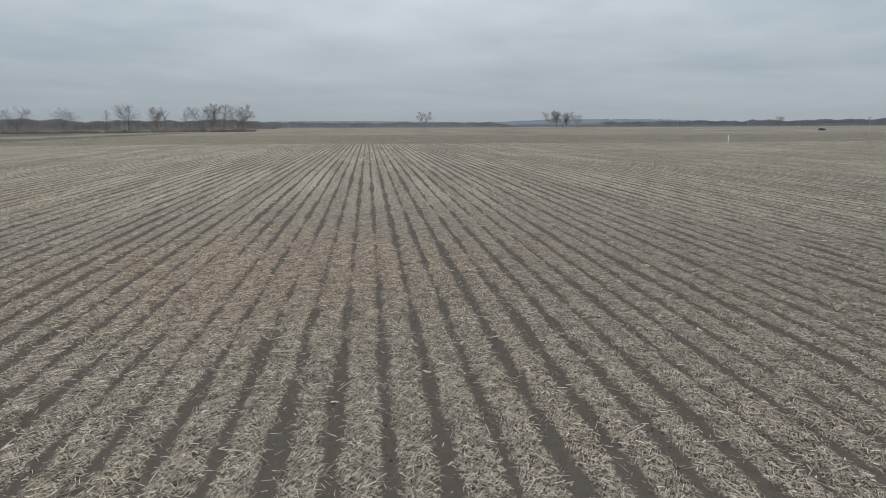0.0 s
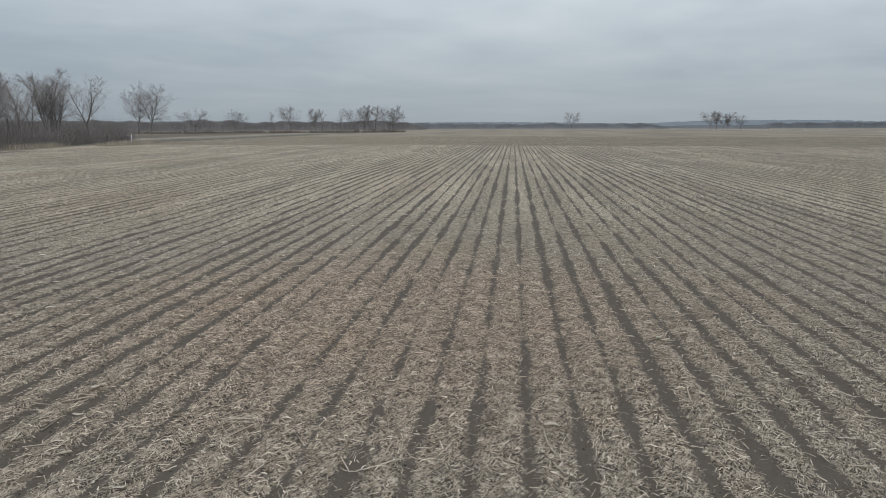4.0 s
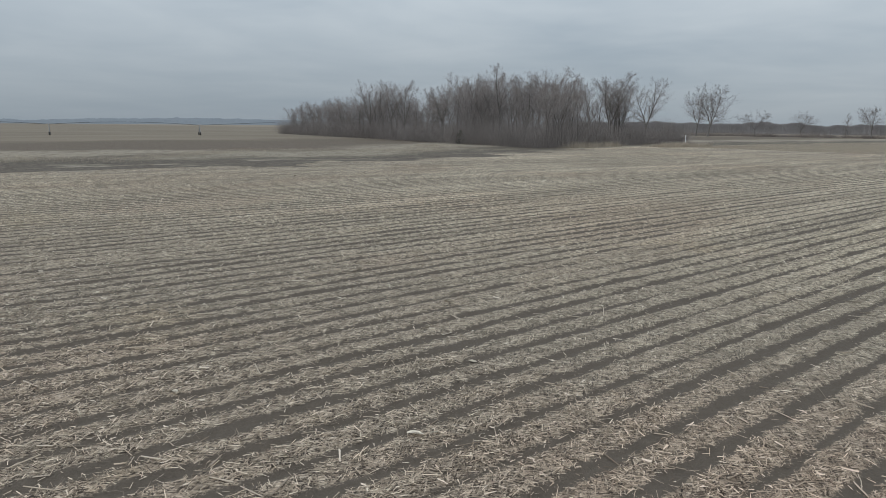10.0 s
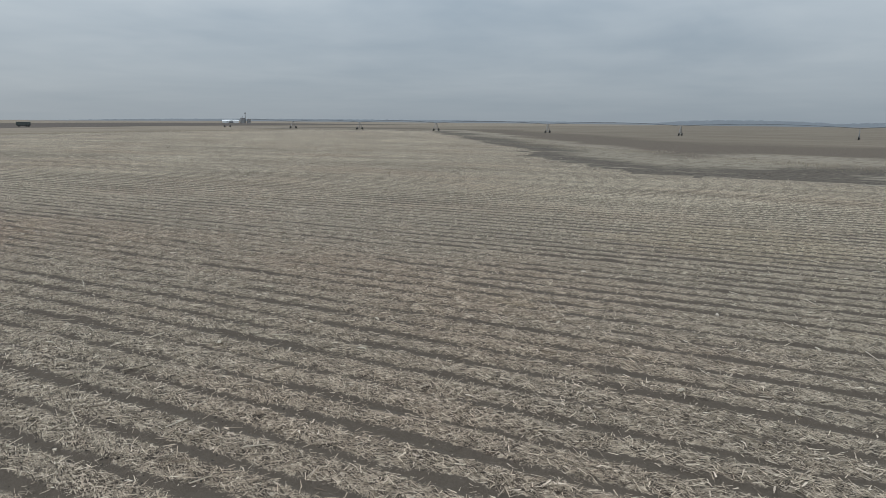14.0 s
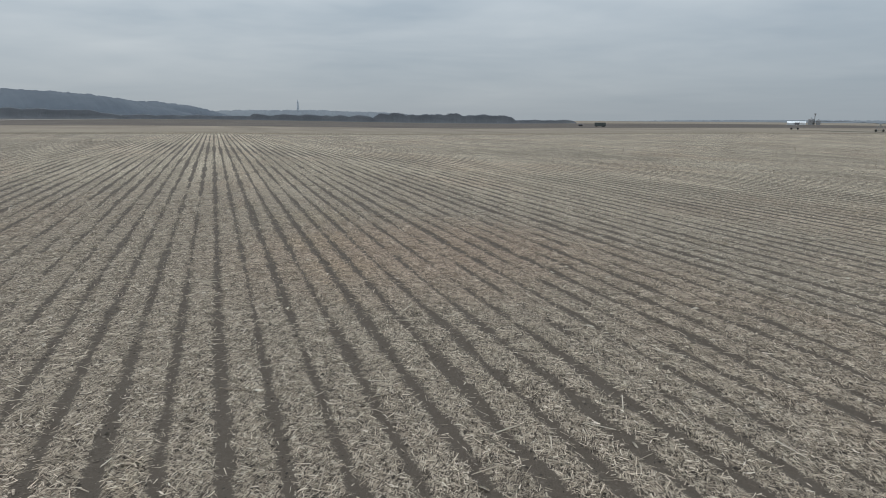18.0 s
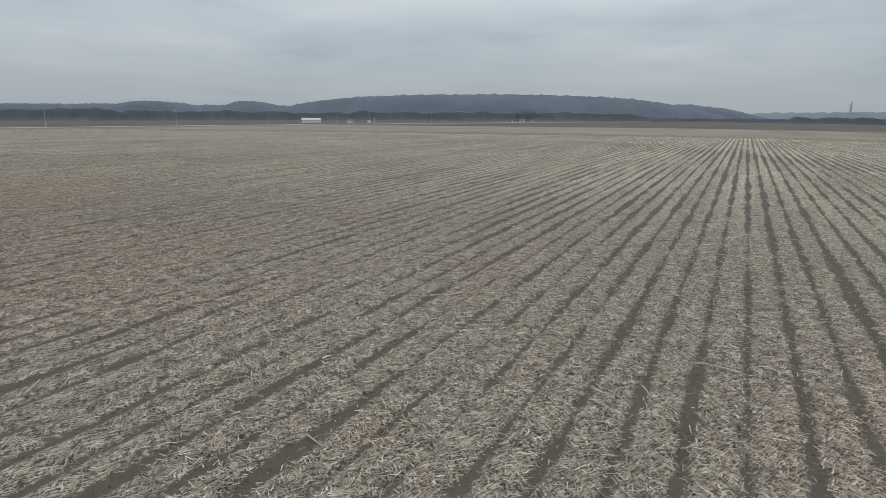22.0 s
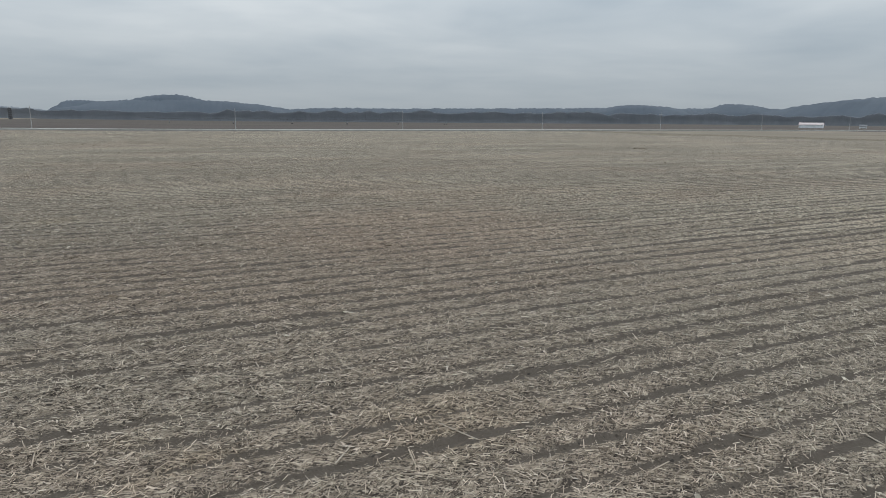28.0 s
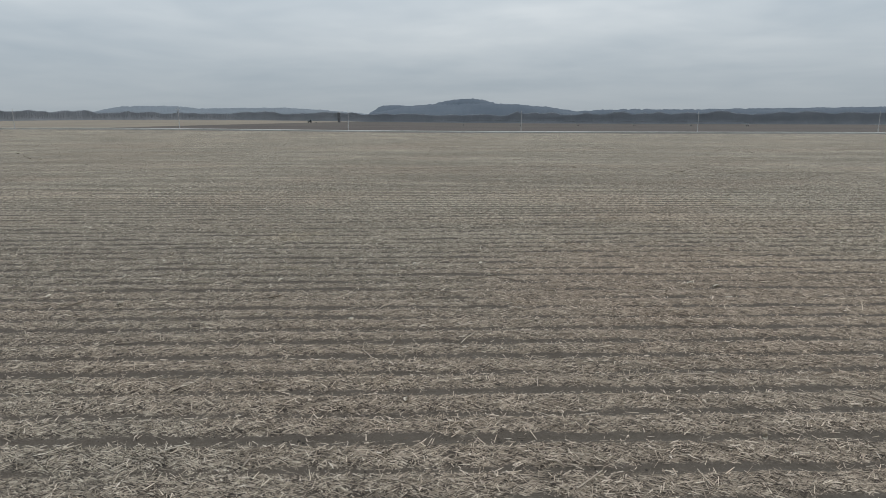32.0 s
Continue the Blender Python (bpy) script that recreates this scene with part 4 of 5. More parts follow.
def grain_bin(x, y, r, h):
    root = new("grain_bin")
    bm = bmesh.new()
    for k in range(8):
        bmesh.ops.create_cone(bm, cap_ends=False, segments=24, radius1=r, radius2=r - 0.05, depth=h / 8, matrix=Matrix.Translation((0, 0, h / 8 * (k + 0.5))))
    part("wall", bm, M_STEEL, root)
    rod("roof", (0, 0, h), (0, 0, h + r * 0.55), r + 0.15, 0.5, M_STEEL, root, 24)
    rod("cap", (0, 0, h + r * 0.52), (0, 0, h + r * 0.52 + 0.5), 0.55, 0.55, M_STEEL, root, 12)
    root.matrix_basis = pose(x, y, float(drop(x, y)))
    return tagged(root, "round galvanised grain bin with a conical roof", "grain bin", "grain bins")


grain_bin(-830, -713, 4.0, 7.5)
grain_bin(-835, -705, 3.0, 6.0)
rod_root = new("elevator_leg")
rod("leg_shaft", (0, 0, 0), (0, 0, 14.5), 0.5, 0.5, M_STEEL, rod_root)
box("head", -0.9, 0.9, -0.9, 0.9, 14.5, 16.0, M_STEEL, rod_root)
stand(rod_root, -832, -709, 0, "tall steel grain elevator leg beside the bins", "grain elevator")


def storage_trailer(x, y, turn, length):
    root = new("storage_trailer")
    box("body", -length / 2, length / 2, -1.25, 1.25, 0.9, 3.1, M_DARKBOX, root, "", 0.06)
    box("chassis", -length / 2 + 0.4, length / 2 - 0.2, -0.5, 0.5, 0.62, 0.9, M_DARKSTEEL, root)
    for px in (-length / 2 + 1.2, -length / 2 + 2.3, length / 2 - 1.4):
        for sy in (-1.0, 1.0):
            rod("wheel", (px, sy - 0.14, 0.48), (px, sy + 0.14, 0.48), 0.48, 0.48, M_TYRE, root, 16)
    return stand(root, x, y, turn, "dark green box trailer parked at the field end", "trailer")


storage_trailer(-271, -385, -33, 7.6)
tank = new("fuel_tank")
rod("tank_body", (-1.4, 0, 1.5), (1.4, 0, 1.5), 0.65, 0.65, M_DARKSTEEL, tank, 16)
for px in (-0.9, 0.9):
    box("leg", px - 0.08, px + 0.08, -0.5, 0.5, 0, 0.95, M_DARKSTEEL, tank)
stand(tank, -259, -391, -33, "dark steel fuel tank on a stand near the trailer", "tank")

# monument tower on the far ridge
tower = new("monument_tower")
box("plinth", -11, 11, -11, 11, -6, 6, M_STONE, tower)
rod("shaft", (0, 0, 6), (0, 0, 40), 5.6, 3.6, M_STONE, tower, 8)
rod("belfry", (0, 0, 40), (0, 0, 45), 3.4, 3.0, M_STONE, tower, 8)
rod("spire", (0, 0, 45), (0, 0, 56), 2.9, 0.5, M_STONE, tower, 8)
TA = radians(173.2)
tower.matrix_basis = pose(-17 - math.sin(TA) * 2880, 10.9 + math.cos(TA) * 2880, 4)
tagged(tower, "tall stone tower on a distant wooded ridge, grey tinted blue for haze", "tower")


def silo(x, y, r, h):
    root = new("silo")
    rod("shaft", (0, 0, -0.5), (0, 0, h), r, r, M_DARKSTEEL, root, 20)
    bm = bmesh.new()
    bmesh.ops.create_uvsphere(bm, u_segments=20, v_segments=10, radius=r, matrix=Matrix.Translation((0, 0, h)) @ Matrix.Diagonal((1, 1, 0.6, 1)))
    part("dome", bm, M_STEEL, root, "pale metal dome")
    for k in range(1, 6):
        rod("hoop", (0, 0, h * k / 6), (0, 0, h * k / 6 + 0.15), r + 0.04, r + 0.04, M_STEEL, root, 20)
    return stand(root, x, y, 0, "dark round farm silo with a domed cap", "silo")


silo(880, 111, 2.0, 12.5)


def car(x, y, turn):
    root = new("car")
    bm = bmesh.new()
    prof = [(-2.3, 0.35), (-2.35, 0.75), (-2.2, 0.95), (-1.3, 1.02), (-0.7, 1.45), (0.7, 1.5), (1.5, 1.02), (2.2, 0.9), (2.35, 0.65), (2.3, 0.35)]
    for s in (-0.88, 0.88):
        bm.faces.new([bm.verts.new((px, s * (0.86 if pz > 1.1 else 1), pz)) for px, pz in prof])
    bm.verts.ensure_lookup_table()
    n = len(prof)
    for k in range(n):
        bm.faces.new((bm.verts[k], bm.verts[(k + 1) % n], bm.verts[n + (k + 1) % n], bm.verts[n + k]))
    part("body", bm, M_CARPAINT, root)
    for px in (-1.4, 1.4):
        for s in (-0.8, 0.8):
            rod("wheel", (px, s - 0.1, 0.33), (px, s + 0.1, 0.33), 0.33, 0.33, M_TYRE, root, 16)
    for s in (-0.80, 0.80):
        box("side_window", -0.65, 0.9, s - 0.02, s + 0.02, 1.08, 1.38, M_GLASS, root)
    root.matrix_basis = pose(x, y, float(drop(x, y)) + 0.45, 0, 0, turn)
    return tagged(root, "dark saloon car on the gravel road", "car")


car(259 - 3, 354, 86)


def tractor(x, y, turn):
    root = new("tractor")
    box("hood", 0.4, 2.6, -0.5, 0.5, 1.0, 1.9, M_DARKBOX, root, "", 0.08)
    box("cab", -1.0, 0.4, -0.8, 0.8, 1.1, 2.9, M_GLASS, root, "", 0.08)
    box("cab_roof", -1.1, 0.5, -0.9, 0.9, 2.9, 3.05, M_DARKBOX, root)
    for px, rad in ((-0.6, 0.95), (2.0, 0.6)):
        for s in (-1.0, 1.0):
            rod("wheel", (px, s - 0.25, rad), (px, s + 0.25, rad), rad, rad, M_TYRE, root, 18)
    box("drawbar", -4.5, -1.0, -0.1, 0.1, 0.6, 0.75, M_DARKSTEEL, root)
    box("implement_frame", -7.5, -4.5, -2.5, 2.5, 0.75, 1.0, M_DARKSTEEL, root)
    for s in (-2.0, 2.0):
        rod("implement_wheel", (-6, s - 0.15, 0.5), (-6, s + 0.15, 0.5), 0.5, 0.5, M_TYRE, root, 16)
    return stand(root, x, y, turn, "dark tractor with a tillage implement in the far field", "tractor")


tractor(700, 116, 100)


def marker_post(x, y, h, label):
    root = new("marker_post")
    rod("shaft", (0, 0, -0.2), (0, 0, h), 0.10, 0.09, M_WHITE, root, 8)
    rod("cap", (0, 0, h), (0, 0, h + 0.06), 0.12, 0.10, M_WHITE, root, 8)
    return stand(root, x, y, 0, label, "post")


marker_post(89, 161, 1.5, "thin white marker post standing in the field")
marker_post(-108, 188, 2.2, "white marker post in dead grass by the woodlot")

# small dark cedar at the woodlot edge
cedar = new("cedar")
rod("trunk", (0, 0, -0.2), (0, 0, 2.0), 0.10, 0.06, M_BARK, cedar, 8)
cr = np.random.RandomState(3)
n = 1500
hh = cr.rand(n) ** 0.9 * 2.7 + 0.15
rad = (1 - (hh / 3.2) ** 1.6) * 1.2 * np.sqrt(cr.rand(n))
ang = cr.uniform(0, 6.283, n)
c = np.stack([rad * np.cos(ang), rad * np.sin(ang), hh], 1)
d1, d2 = cr.randn(n, 3) * 0.16, cr.randn(n, 3) * 0.16
crown = arrays("crown", np.stack([c - d1, c + d2, c + d1, c - d2], 1).reshape(-1, 3), np.arange(n * 4).reshape(-1, 4), M_CEDAR)
crown.parent = cedar
stand(cedar, -123, 118.5, 0, "small dark green cedar at the woodlot edge", "tree")


def grass_stuff(name, spots, seed, per, tall, spread, label):
    r = np.random.RandomState(seed)
    s = np.repeat(np.asarray(spots, float), per, 0)
    n = len(s)
    x, y = s[:, 0] + r.randn(n) * spread, s[:, 1] + r.randn(n) * spread
    h = r.uniform(0.4, 1.0, n) * tall * s[:, 2]
    w = r.uniform(0.015, 0.05, n)
    a = r.uniform(0, 6.283, n)
    o = np.stack([np.cos(a) * w, np.sin(a) * w, 0 * w], 1)
    b = np.stack([x, y, drop(x, y) - 0.02], 1)
    t = b + np.stack([r.randn(n) * 0.25 * h, r.randn(n) * 0.25 * h, h], 1)
    v = np.stack([b - o, b + o, t + o * 0.2, t - o * 0.2], 1).reshape(-1, 3)
    return tagged(arrays(name, v, np.arange(n * 4).reshape(-1, 4), M_TAN), label, "grass", kind="stuff")


gr = random.Random(9)
spots = [(-91.5 - 0.2 * (u - 121) - gr.random() * 5, u, gr.uniform(0.3, 1.1)) for u in [121 + 22 * gr.random() for _ in range(50)]]
spots += [(-86.5 - 0.17 * (u - 146) - gr.random() * 4, u, gr.uniform(0.3, 1.0)) for u in [146 + 22 * gr.random() for _ in range(34)]]
grass_stuff("dead_grass", spots, 12, 110, 1.3, 1.2, "tall pale dead grass along the woodlot edge")
spots = []
for i in range(330):
    u = gr.uniform(-40, 108)
    spots.append((-70 - max(0, 13 - u) * 1.72 - max(0, u - 60) * 0.30 - 24 - 9 * math.sin(u * 0.13) + gr.gauss(0, 2.2), u, gr.uniform(0.4, 1.2)))
grass_stuff("waterway_grass", spots[::2], 13, 80, 0.24, 2.2, "clumps of pale dead grass in the field waterway")


MOUND = (72.5, -76.0)
# low mound of dark spilled soil in the field
bm = bmesh.new()
bmesh.ops.create_icosphere(bm, subdivisions=4, radius=1.0)
for q in bm.verts:
    w = 1 + 0.22 * noise.noise(q.co * 2.3) + 0.10 * noise.noise(q.co * 7.0)
    q.co = Vector((q.co.x * 1.3 * w, q.co.y * 0.8 * w, max(-0.1, q.co.z * 0.16 * w)))
me = bpy.data.meshes.new("soil_mound")
bm.to_mesh(me)
bm.free()
me.materials.append(M_FAR)
mound = new("soil_mound", me)
mound.matrix_basis = pose(MOUND[0], MOUND[1], float(drop(*MOUND)))
tagged(mound, "low heap of dark soil and trash in the stubble", "soil heap")
# ---- corn residue strewn over the strips between the bare bands ----
MID = (-2.0, 2.0)


def residue_material(name, lo, mid, hi, dark=0.42):
    k = Mat(name, 0.8)
    rp = k.t.nodes.new("ShaderNodeValToRGB")
    k.t.links.new(k.island(), rp.inputs[0])
    e = rp.color_ramp.elements
    e[0].position, e[0].color = 0.0, (*lo, 1)
    e[1].position, e[1].color = 1.0, (*hi, 1)
    for at, c in ((0.24, tuple(dark * v for v in mid)), (0.42, tuple(0.82 * v for v in mid)), (0.72, tuple(1.2 * v for v in mid))):
        e.new(at).color = (*c, 1)
    p = k.place()
    k.colour(litter_tone(k, p, rp.outputs[0]))
    return k.m


M_SHRED = residue_material("shredded_corn_residue", (0.115, 0.087, 0.065), (0.385, 0.314, 0.239), (0.69, 0.594, 0.473), 0.42)
M_HUSK = residue_material("weathered_corn_husk", (0.34, 0.28, 0.22), (0.50, 0.42, 0.335), (0.66, 0.585, 0.485), 0.75)
M_STALK = residue_material("weathered_cornstalk", (0.24, 0.19, 0.145), (0.36, 0.30, 0.235), (0.50, 0.44, 0.36))


def lay_spots(r, count, r0, r1, furrow=0.06, mid=MID):
    """Places on the field in a ring round the flight, few of them in the bare bands."""
    rad = np.sqrt(r.uniform(r0 * r0, r1 * r1, count))
    a = r.uniform(0, 6.2832, count)
    x, y = mid[0] + rad * np.cos(a), mid[1] + rad * np.sin(a)
    ph = np.abs(x / ROW - np.round(x / ROW))
    edge = band_width(x, y) + 0.07 * smooth_noise(x, y, 0.55, 12) + 0.05 * r.randn(count)
    cover = furrow + (1 - furrow) * np.clip((ph - edge + 0.05) / 0.11, 0, 1)
    cover = np.maximum(cover, 0.85 * deep_litter(x, y))
    cover *= np.clip(0.95 + 0.30 * smooth_noise(x, y, 0.8, 10), 0.35, 1)
    keep = r.rand(count) < cover
    west = -66 - np.clip(13 - y, 0, 400) * 1.72 - np.clip(y - 60, 0, 90) * 0.35 + 2.0 * smooth_noise(x, y, 9.0, 31)
    keep &= (x > west) & (y < 148)
    return x[keep], y[keep], ph[keep]


def height_at(ph):
    return -0.045 * np.exp(-(ph / 0.17) ** 2) + 0.012


def shreds(name, r, spots, length, width, material, bend, lift, label):
    """Flat bent strips, two quads each, lying at random on the ground."""
    x, y, ph = spots
    n = len(x)
    L = r.uniform(length[0], length[1], n) * r.uniform(0.6, 1.0, n)
    W = r.uniform(width[0], width[1], n)
    yaw = r.uniform(0, 6.2832, n)
    pit = r.randn(n) * 0.16
    rol = r.randn(n) * 0.5
    d = np.stack([np.cos(yaw) * np.cos(pit), np.sin(yaw) * np.cos(pit), np.sin(pit)], 1)
    s = np.stack([-np.sin(yaw), np.cos(yaw), np.sin(rol)], 1)
    s /= np.linalg.norm(s, axis=1)[:, None]
    c = np.stack([x, y, drop(x, y) + height_at(ph) * np.clip((64 - np.hypot(x + 2.5, y - 3)) / 20, 0, 1) + np.abs(np.sin(pit)) * L * 0.5 + np.abs(np.sin(rol)) * W * 0.5 + lift[0] + (lift[1] - lift[0]) * r.rand(n) ** 2], 1)
    turn = r.randn(n) * bend
    d2 = np.stack([np.cos(yaw + turn), np.sin(yaw + turn), -np.abs(r.randn(n)) * 0.22], 1)
    s2 = np.stack([-np.sin(yaw + turn), np.cos(yaw + turn), np.sin(rol) * 0.4], 1)
    L, W = L[:, None], W[:, None]
    a, m, b = c - d * L * 0.5, c, c + d2 * L * 0.5
    v = np.stack([a - s * W * 0.35, a + s * W * 0.35, m + s * W * 0.5, m - s * W * 0.5, b + s2 * W * 0.2, b - s2 * W * 0.2], 1)
    i = np.arange(n)[:, None] * 6
    f = np.concatenate([i + np.array([[0, 1, 2, 3]]), i + np.array([[3, 2, 4, 5]])], 0)
    ob = arrays(name, v.reshape(-1, 3), f, material)
    return tagged(ob, label, "corn residue", kind="stuff")


def slivers(name, r, spots, length, width, material, lift, label, tilt=0.17):
    """Straight narrow strips, one tapered quad each."""
    x, y, ph = spots
    n = len(x)
    L = r.uniform(length[0], length[1], n) * r.uniform(0.6, 1.0, n)
    W = r.uniform(width[0], width[1], n)
    yaw, pit, rol = r.uniform(0, 6.2832, n), r.randn(n) * tilt, r.randn(n) * 0.5
    d = np.stack([np.cos(yaw) * np.cos(pit), np.sin(yaw) * np.cos(pit), np.sin(pit)], 1)
    s = np.stack([-np.sin(yaw), np.cos(yaw), np.sin(rol)], 1)
    s /= np.linalg.norm(s, axis=1)[:, None]
    c = np.stack([x, y, drop(x, y) + height_at(ph) * np.clip((64 - np.hypot(x + 2.5, y - 3)) / 20, 0, 1) + np.abs(np.sin(pit)) * L * 0.5 + np.abs(np.sin(rol)) * W * 0.5 + lift[0] + (lift[1] - lift[0]) * r.rand(n) ** 2], 1)
    L, W = L[:, None], W[:, None]
    a, b = c - d * L * 0.5, c + d * L * 0.5
    v = np.stack([a - s * W * 0.5, a + s * W * 0.5, b + s * W * 0.28, b - s * W * 0.28], 1)
    ob = arrays(name, v.reshape(-1, 3), np.arange(n * 4).reshape(-1, 4), material)
    return tagged(ob, label, "corn residue", kind="stuff")


rr = np.random.RandomState(77)
ring = [np.concatenate(k) for k in zip(lay_spots(rr, 800000, 8.5, 28.5, 0.10), lay_spots(rr, 190000, 28.5, 44, 0.06))]
slivers("corn_shreds", rr, ring, (0.05, 0.22), (0.006, 0.016), M_SHRED, (0.003, 0.032), "dense litter of shredded pale corn stalks and leaves on soil", 0.13)
ring = lay_spots(rr, 130000, 40, 66, 0.02)
slivers("corn_litter", rr, ring, (0.10, 0.26), (0.014, 0.032), M_SHRED, (0.003, 0.025), "litter of shredded pale corn residue in rows", 0.18)
slivers("corn_litter", rr, lay_spots(rr, 110000, 0.5, 24, 0.03, (41, -24)), (0.08, 0.22), (0.010, 0.024), M_SHRED, (0.003, 0.03), "litter of shredded pale corn residue in rows", 0.18)
slivers("corn_litter", rr, lay_spots(rr, 40000, 24, 72, 0.02), (0.10, 0.26), (0.014, 0.034), M_HUSK, (0.006, 0.035), "bright bleached corn leaves strewn over the rows", 0.18)
slivers("far_litter", rr, lay_spots(rr, 60000, 64, 124, 0.01), (0.15, 0.36), (0.03, 0.06), M_SHRED, (0.0, 0.02), "clumps of pale corn residue on the far rows", 0.12)
ring = [np.concatenate(k) for k in zip(lay_spots(rr, 62000, 8.5, 31, 0.03), lay_spots(rr, 22000, 31, 48, 0.03))]
shreds("husk_litter", rr, ring, (0.07, 0.19), (0.008, 0.026), M_HUSK, 0.5, (0.004, 0.03), "scattered bleached corn husks and leaf scraps")
x, y, ph = lay_spots(rr, 9000, 0.5, 40, 0.25)
yaw = rr.uniform(0, 6.283, len(x))
ln = rr.uniform(0.14, 0.50, len(x))
rd = rr.uniform(0.006, 0.012, len(x))
z = height_at(ph) + 0.022 + rr.rand(len(x)) * 0.02
tl = rr.randn(len(x)) * 0.05
v, f = limb_mesh([((x[i] - math.cos(yaw[i]) * ln[i] / 2, y[i] - math.sin(yaw[i]) * ln[i] / 2, z[i] - tl[i] * ln[i] / 2), (x[i] + math.cos(yaw[i]) * ln[i] / 2, y[i] + math.sin(yaw[i]) * ln[i] / 2, z[i] + tl[i] * ln[i] / 2), rd[i], rd[i] * 0.85) for i in range(len(x))], 5)
tagged(arrays("stalk_litter", v, f, M_STALK), "broken lengths of weathered cornstalk lying on the field", "corn residue", kind="stuff")


# crumbs and clods of soil
M_CLOD = residue_material("crumbled_soil", (0.040, 0.032, 0.025), (0.105, 0.085, 0.067), (0.17, 0.14, 0.112))


def clods(name, x, y, z, size, r, label):
    """Blunt four-sided lumps standing on the ground."""
    n = len(x)
    turn = r.uniform(0, 6.2832, n)
    corner = []
    for k in range(4):
        q = turn + k * 1.5708 + r.randn(n) * 0.25
        m = size * r.uniform(0.7, 1.25, n)
        corner.append(np.stack([x + np.cos(q) * m, y + np.sin(q) * m, z - 0.006], 1))
    off = r.randn(2, n) * 0.25 * size
    corner.append(np.stack([x + off[0], y + off[1], z + size * r.uniform(0.35, 0.8, n)], 1))
    v = np.stack(corner, 1).reshape(-1, 3)
    i = np.arange(n)[:, None] * 5
    f = np.concatenate([i + np.array([[k, (k + 1) % 4, 4]]) for k in range(4)], 0)
    return tagged(arrays(name, v, f, M_CLOD, 3), label, "soil", kind="stuff")


n = 60000
rad, a = np.sqrt(rr.uniform(0.25, 22.0 ** 2, n)), rr.uniform(0, 6.2832, n)
y = MID[1] + rad * np.sin(a)
x = (np.round((MID[0] + rad * np.cos(a)) / ROW) + rr.randn(n) * 0.13) * ROW
ph = np.abs(x / ROW - np.round(x / ROW))
clods("soil_clods", x, y, height_at(ph), 0.008 + 0.030 * rr.rand(n) ** 3.5, rr, "small dark clods and crumbs of soil between the stubble rows")
n = 22000
y = rr.uniform(-60, 105, n)
x = -66 - np.clip(13 - y, 0, 400) * 1.72 - np.clip(y - 60, 0, 90) * 0.35 - 1 - 26 * rr.rand(n)
clods("tilled_clods", x, y, drop(x, y), 0.02 + 0.06 * rr.rand(n) ** 2.5, rr, "rough dark clods of tilled soil beside the stubble")
# ---- larger single pieces lying on the litter ----
M_HUSKONE = plain("bleached_husk", (0.56, 0.50, 0.41), 0.75, 0, 0.22, 25.0)
M_COB = plain("weathered_corn_cob", (0.40, 0.33, 0.26), 0.8, 0, 0.25, 40.0)
M_STALKONE = plain("dry_cornstalk", (0.42, 0.355, 0.28), 0.7, 0, 0.22, 18.0)


def corn_husk(seed):
    """A curled, ribbed husk leaf with thickness."""
    r = random.Random(seed)
    bm = bmesh.new()
    L, W, curl = r.uniform(0.14, 0.24), r.uniform(0.05, 0.09), r.uniform(0.5, 1.3)
    rows = []
    n, m = 7, 6
    for i in range(n + 1):
        u = i / n
        w = W * math.sin(math.pi * min(1, 0.12 + u * 0.88)) ** 0.7 * (1.0 if u < 0.7 else 1.2 - 0.9 * (u - 0.7) / 0.3)
        row = []
        for j in range(m + 1):
            s = (j / m - 0.5) * 2
            a = s * curl
            row.append(bm.verts.new((L * (u - 0.5), w * 0.5 * math.sin(a) / math.sin(curl if curl < 1.5 else 1.5), 0.012 + w * 0.45 * (1 - math.cos(a)) + 0.010 * math.sin(u * 5 + seed) + 0.002 * (j % 2) + 0.012 * u * u)))
        rows.append(row)
    for i in range(n):
        for j in range(m):
            bm.faces.new((rows[i][j], rows[i + 1][j], rows[i + 1][j + 1], rows[i][j + 1]))
    bmesh.ops.solidify(bm, geom=bm.faces[:], thickness=0.003)
    me = bpy.data.meshes.new("corn_husk")
    bm.to_mesh(me)
    bm.free()
    me.materials.append(M_HUSKONE)
    return me


def corn_cob(seed):
    """A bare cob: tapered and dimpled in rings of kernel sockets."""
    r = random.Random(seed)
    bm = bmesh.new()
    L = r.uniform(0.12, 0.18)
    rings = []
    n, m = 14, 10
    for i in range(n + 1):
        u = i / n
        rad = 0.016 * (1 - 0.45 * u ** 3) * min(1, 0.35 + 6 * u, 0.4 + 5 * (1 - u))
        rings.append([bm.verts.new((L * (u - 0.5), rad * (1 + 0.12 * ((i + j) % 2)) * math.cos(j * 6.283 / m), 0.017 + rad * (1 + 0.12 * ((i + j) % 2)) * math.sin(j * 6.283 / m))) for j in range(m)])
    for i in range(n):
        for j in range(m):
            bm.faces.new((rings[i][j], rings[i + 1][j], rings[i + 1][(j + 1) % m], rings[i][(j + 1) % m]))
    bm.faces.new(rings[0])
    bm.faces.new(rings[-1][::-1])
    me = bpy.data.meshes.new("corn_cob")
    bm.to_mesh(me)
    bm.free()
    me.materials.append(M_COB)
    return me


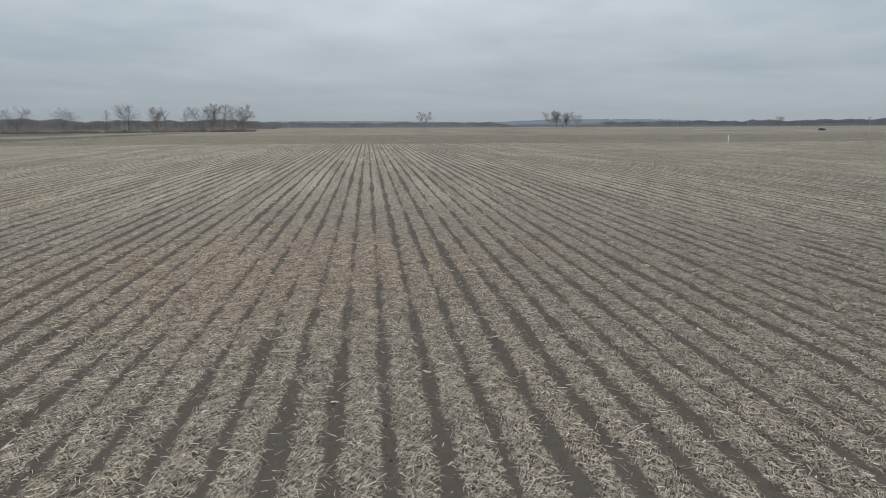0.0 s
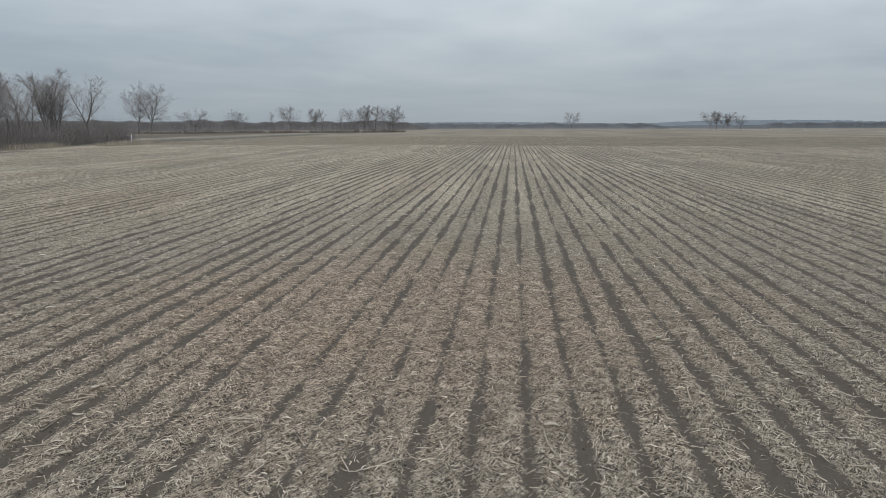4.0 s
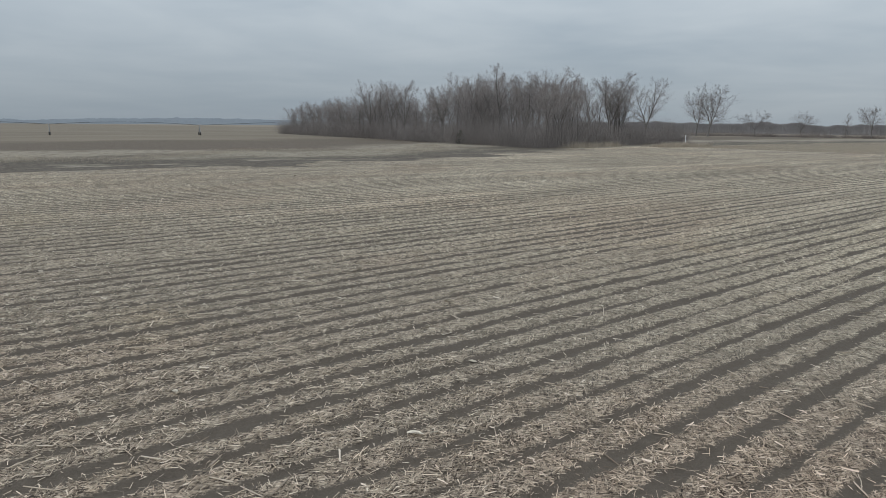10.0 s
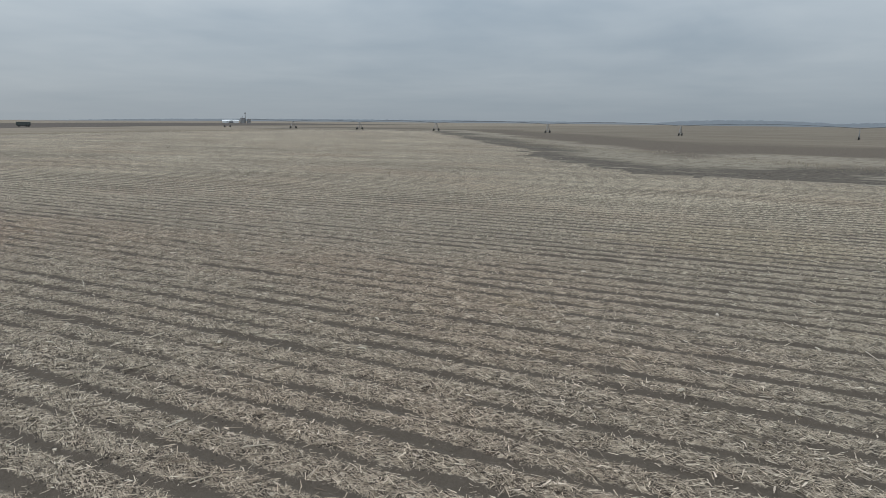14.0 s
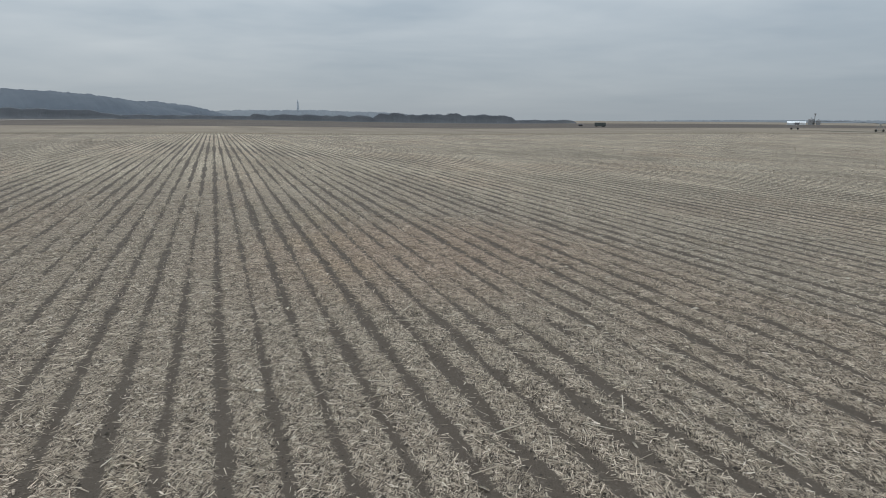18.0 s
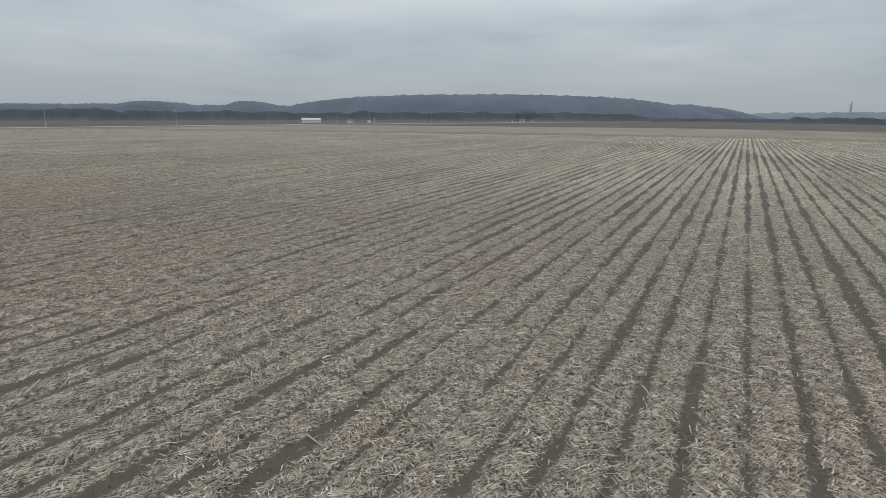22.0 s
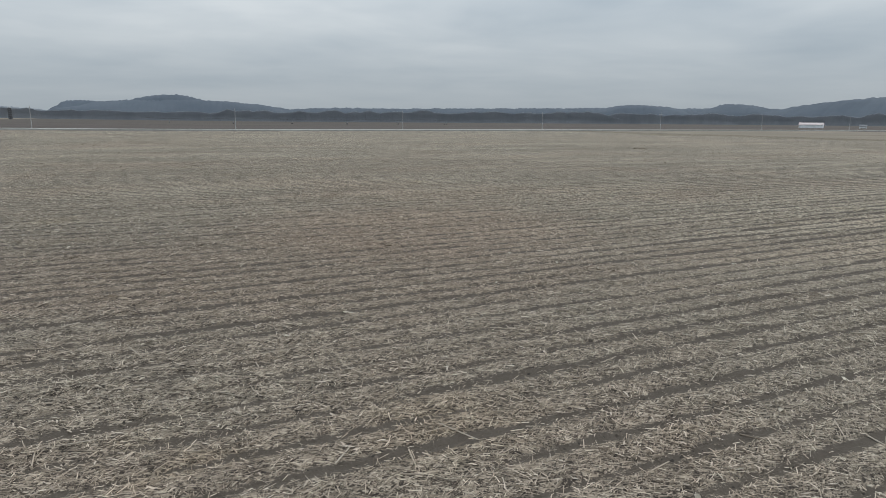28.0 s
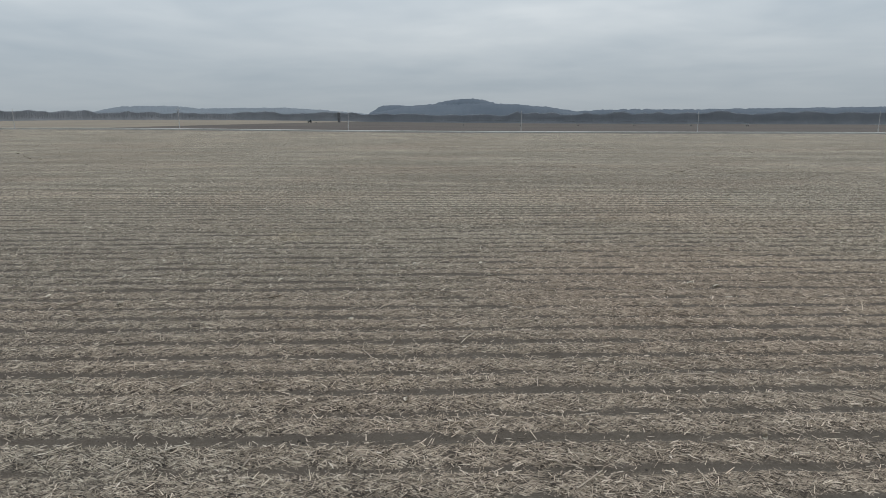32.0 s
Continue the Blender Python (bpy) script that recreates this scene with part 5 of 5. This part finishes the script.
def cornstalk(seed):
    """A broken stalk length with swollen nodes and a split end."""
    r = random.Random(seed)
    bm = bmesh.new()
    L = r.uniform(0.30, 0.65)
    rings = []
    n, m = 16, 7
    for i in range(n + 1):
        u = i / n
        node = max(0.0, 1 - abs(((u * L / 0.16) % 1.0) - 0.5) * 9)
        rad = 0.0085 * (1 - 0.3 * u) * (1 + 0.35 * node)
        yy, zz = 0.03 * math.sin(u * 2.6 + seed), 0.016 + 0.02 * u * r.random()
        rings.append([bm.verts.new((L * (u - 0.5), yy + rad * math.cos(j * 6.283 / m), zz + rad * math.sin(j * 6.283 / m))) for j in range(m)])
    for i in range(n):
        for j in range(m):
            bm.faces.new((rings[i][j], rings[i + 1][j], rings[i + 1][(j + 1) % m], rings[i][(j + 1) % m]))
    bm.faces.new(rings[0])
    bm.faces.new(rings[-1][::-1])
    me = bpy.data.meshes.new("cornstalk")
    bm.to_mesh(me)
    bm.free()
    me.materials.append(M_STALKONE)
    return me


small = random.Random(401)
KINDS = (("corn_husk", [corn_husk(k) for k in range(6)], 210, "curled bleached corn husk lying on the litter", "corn husk", "loose corn husks"),
         ("corn_cob", [corn_cob(k) for k in range(3)], 60, "bare weathered corn cob lying among the litter", "corn cob", "loose corn cobs"),
         ("cornstalk", [cornstalk(k) for k in range(4)], 90, "long broken dry cornstalk lying across the rows", "cornstalk", "loose cornstalks"))
for name, meshes, count, label, category, group in KINDS:
    for k in range(count):
        a, q = small.uniform(0, 6.283), math.sqrt(small.uniform(100, 32 ** 2))
        x, y = MID[0] + q * math.cos(a), MID[1] + q * math.sin(a)
        ph = abs(x / ROW - round(x / ROW))
        z = float(height_at(np.array(ph))) + (0.014 if ph > 0.2 else 0.004)
        ob = new(name, meshes[k % len(meshes)])
        s = small.uniform(0.8, 1.15)
        ob.matrix_basis = Matrix.LocRotScale((x, y, z), Euler((small.uniform(-0.2, 0.2), small.uniform(-0.05, 0.05), small.uniform(0, 6.283))), (s, s, s))
        tagged(ob, label, category, group)
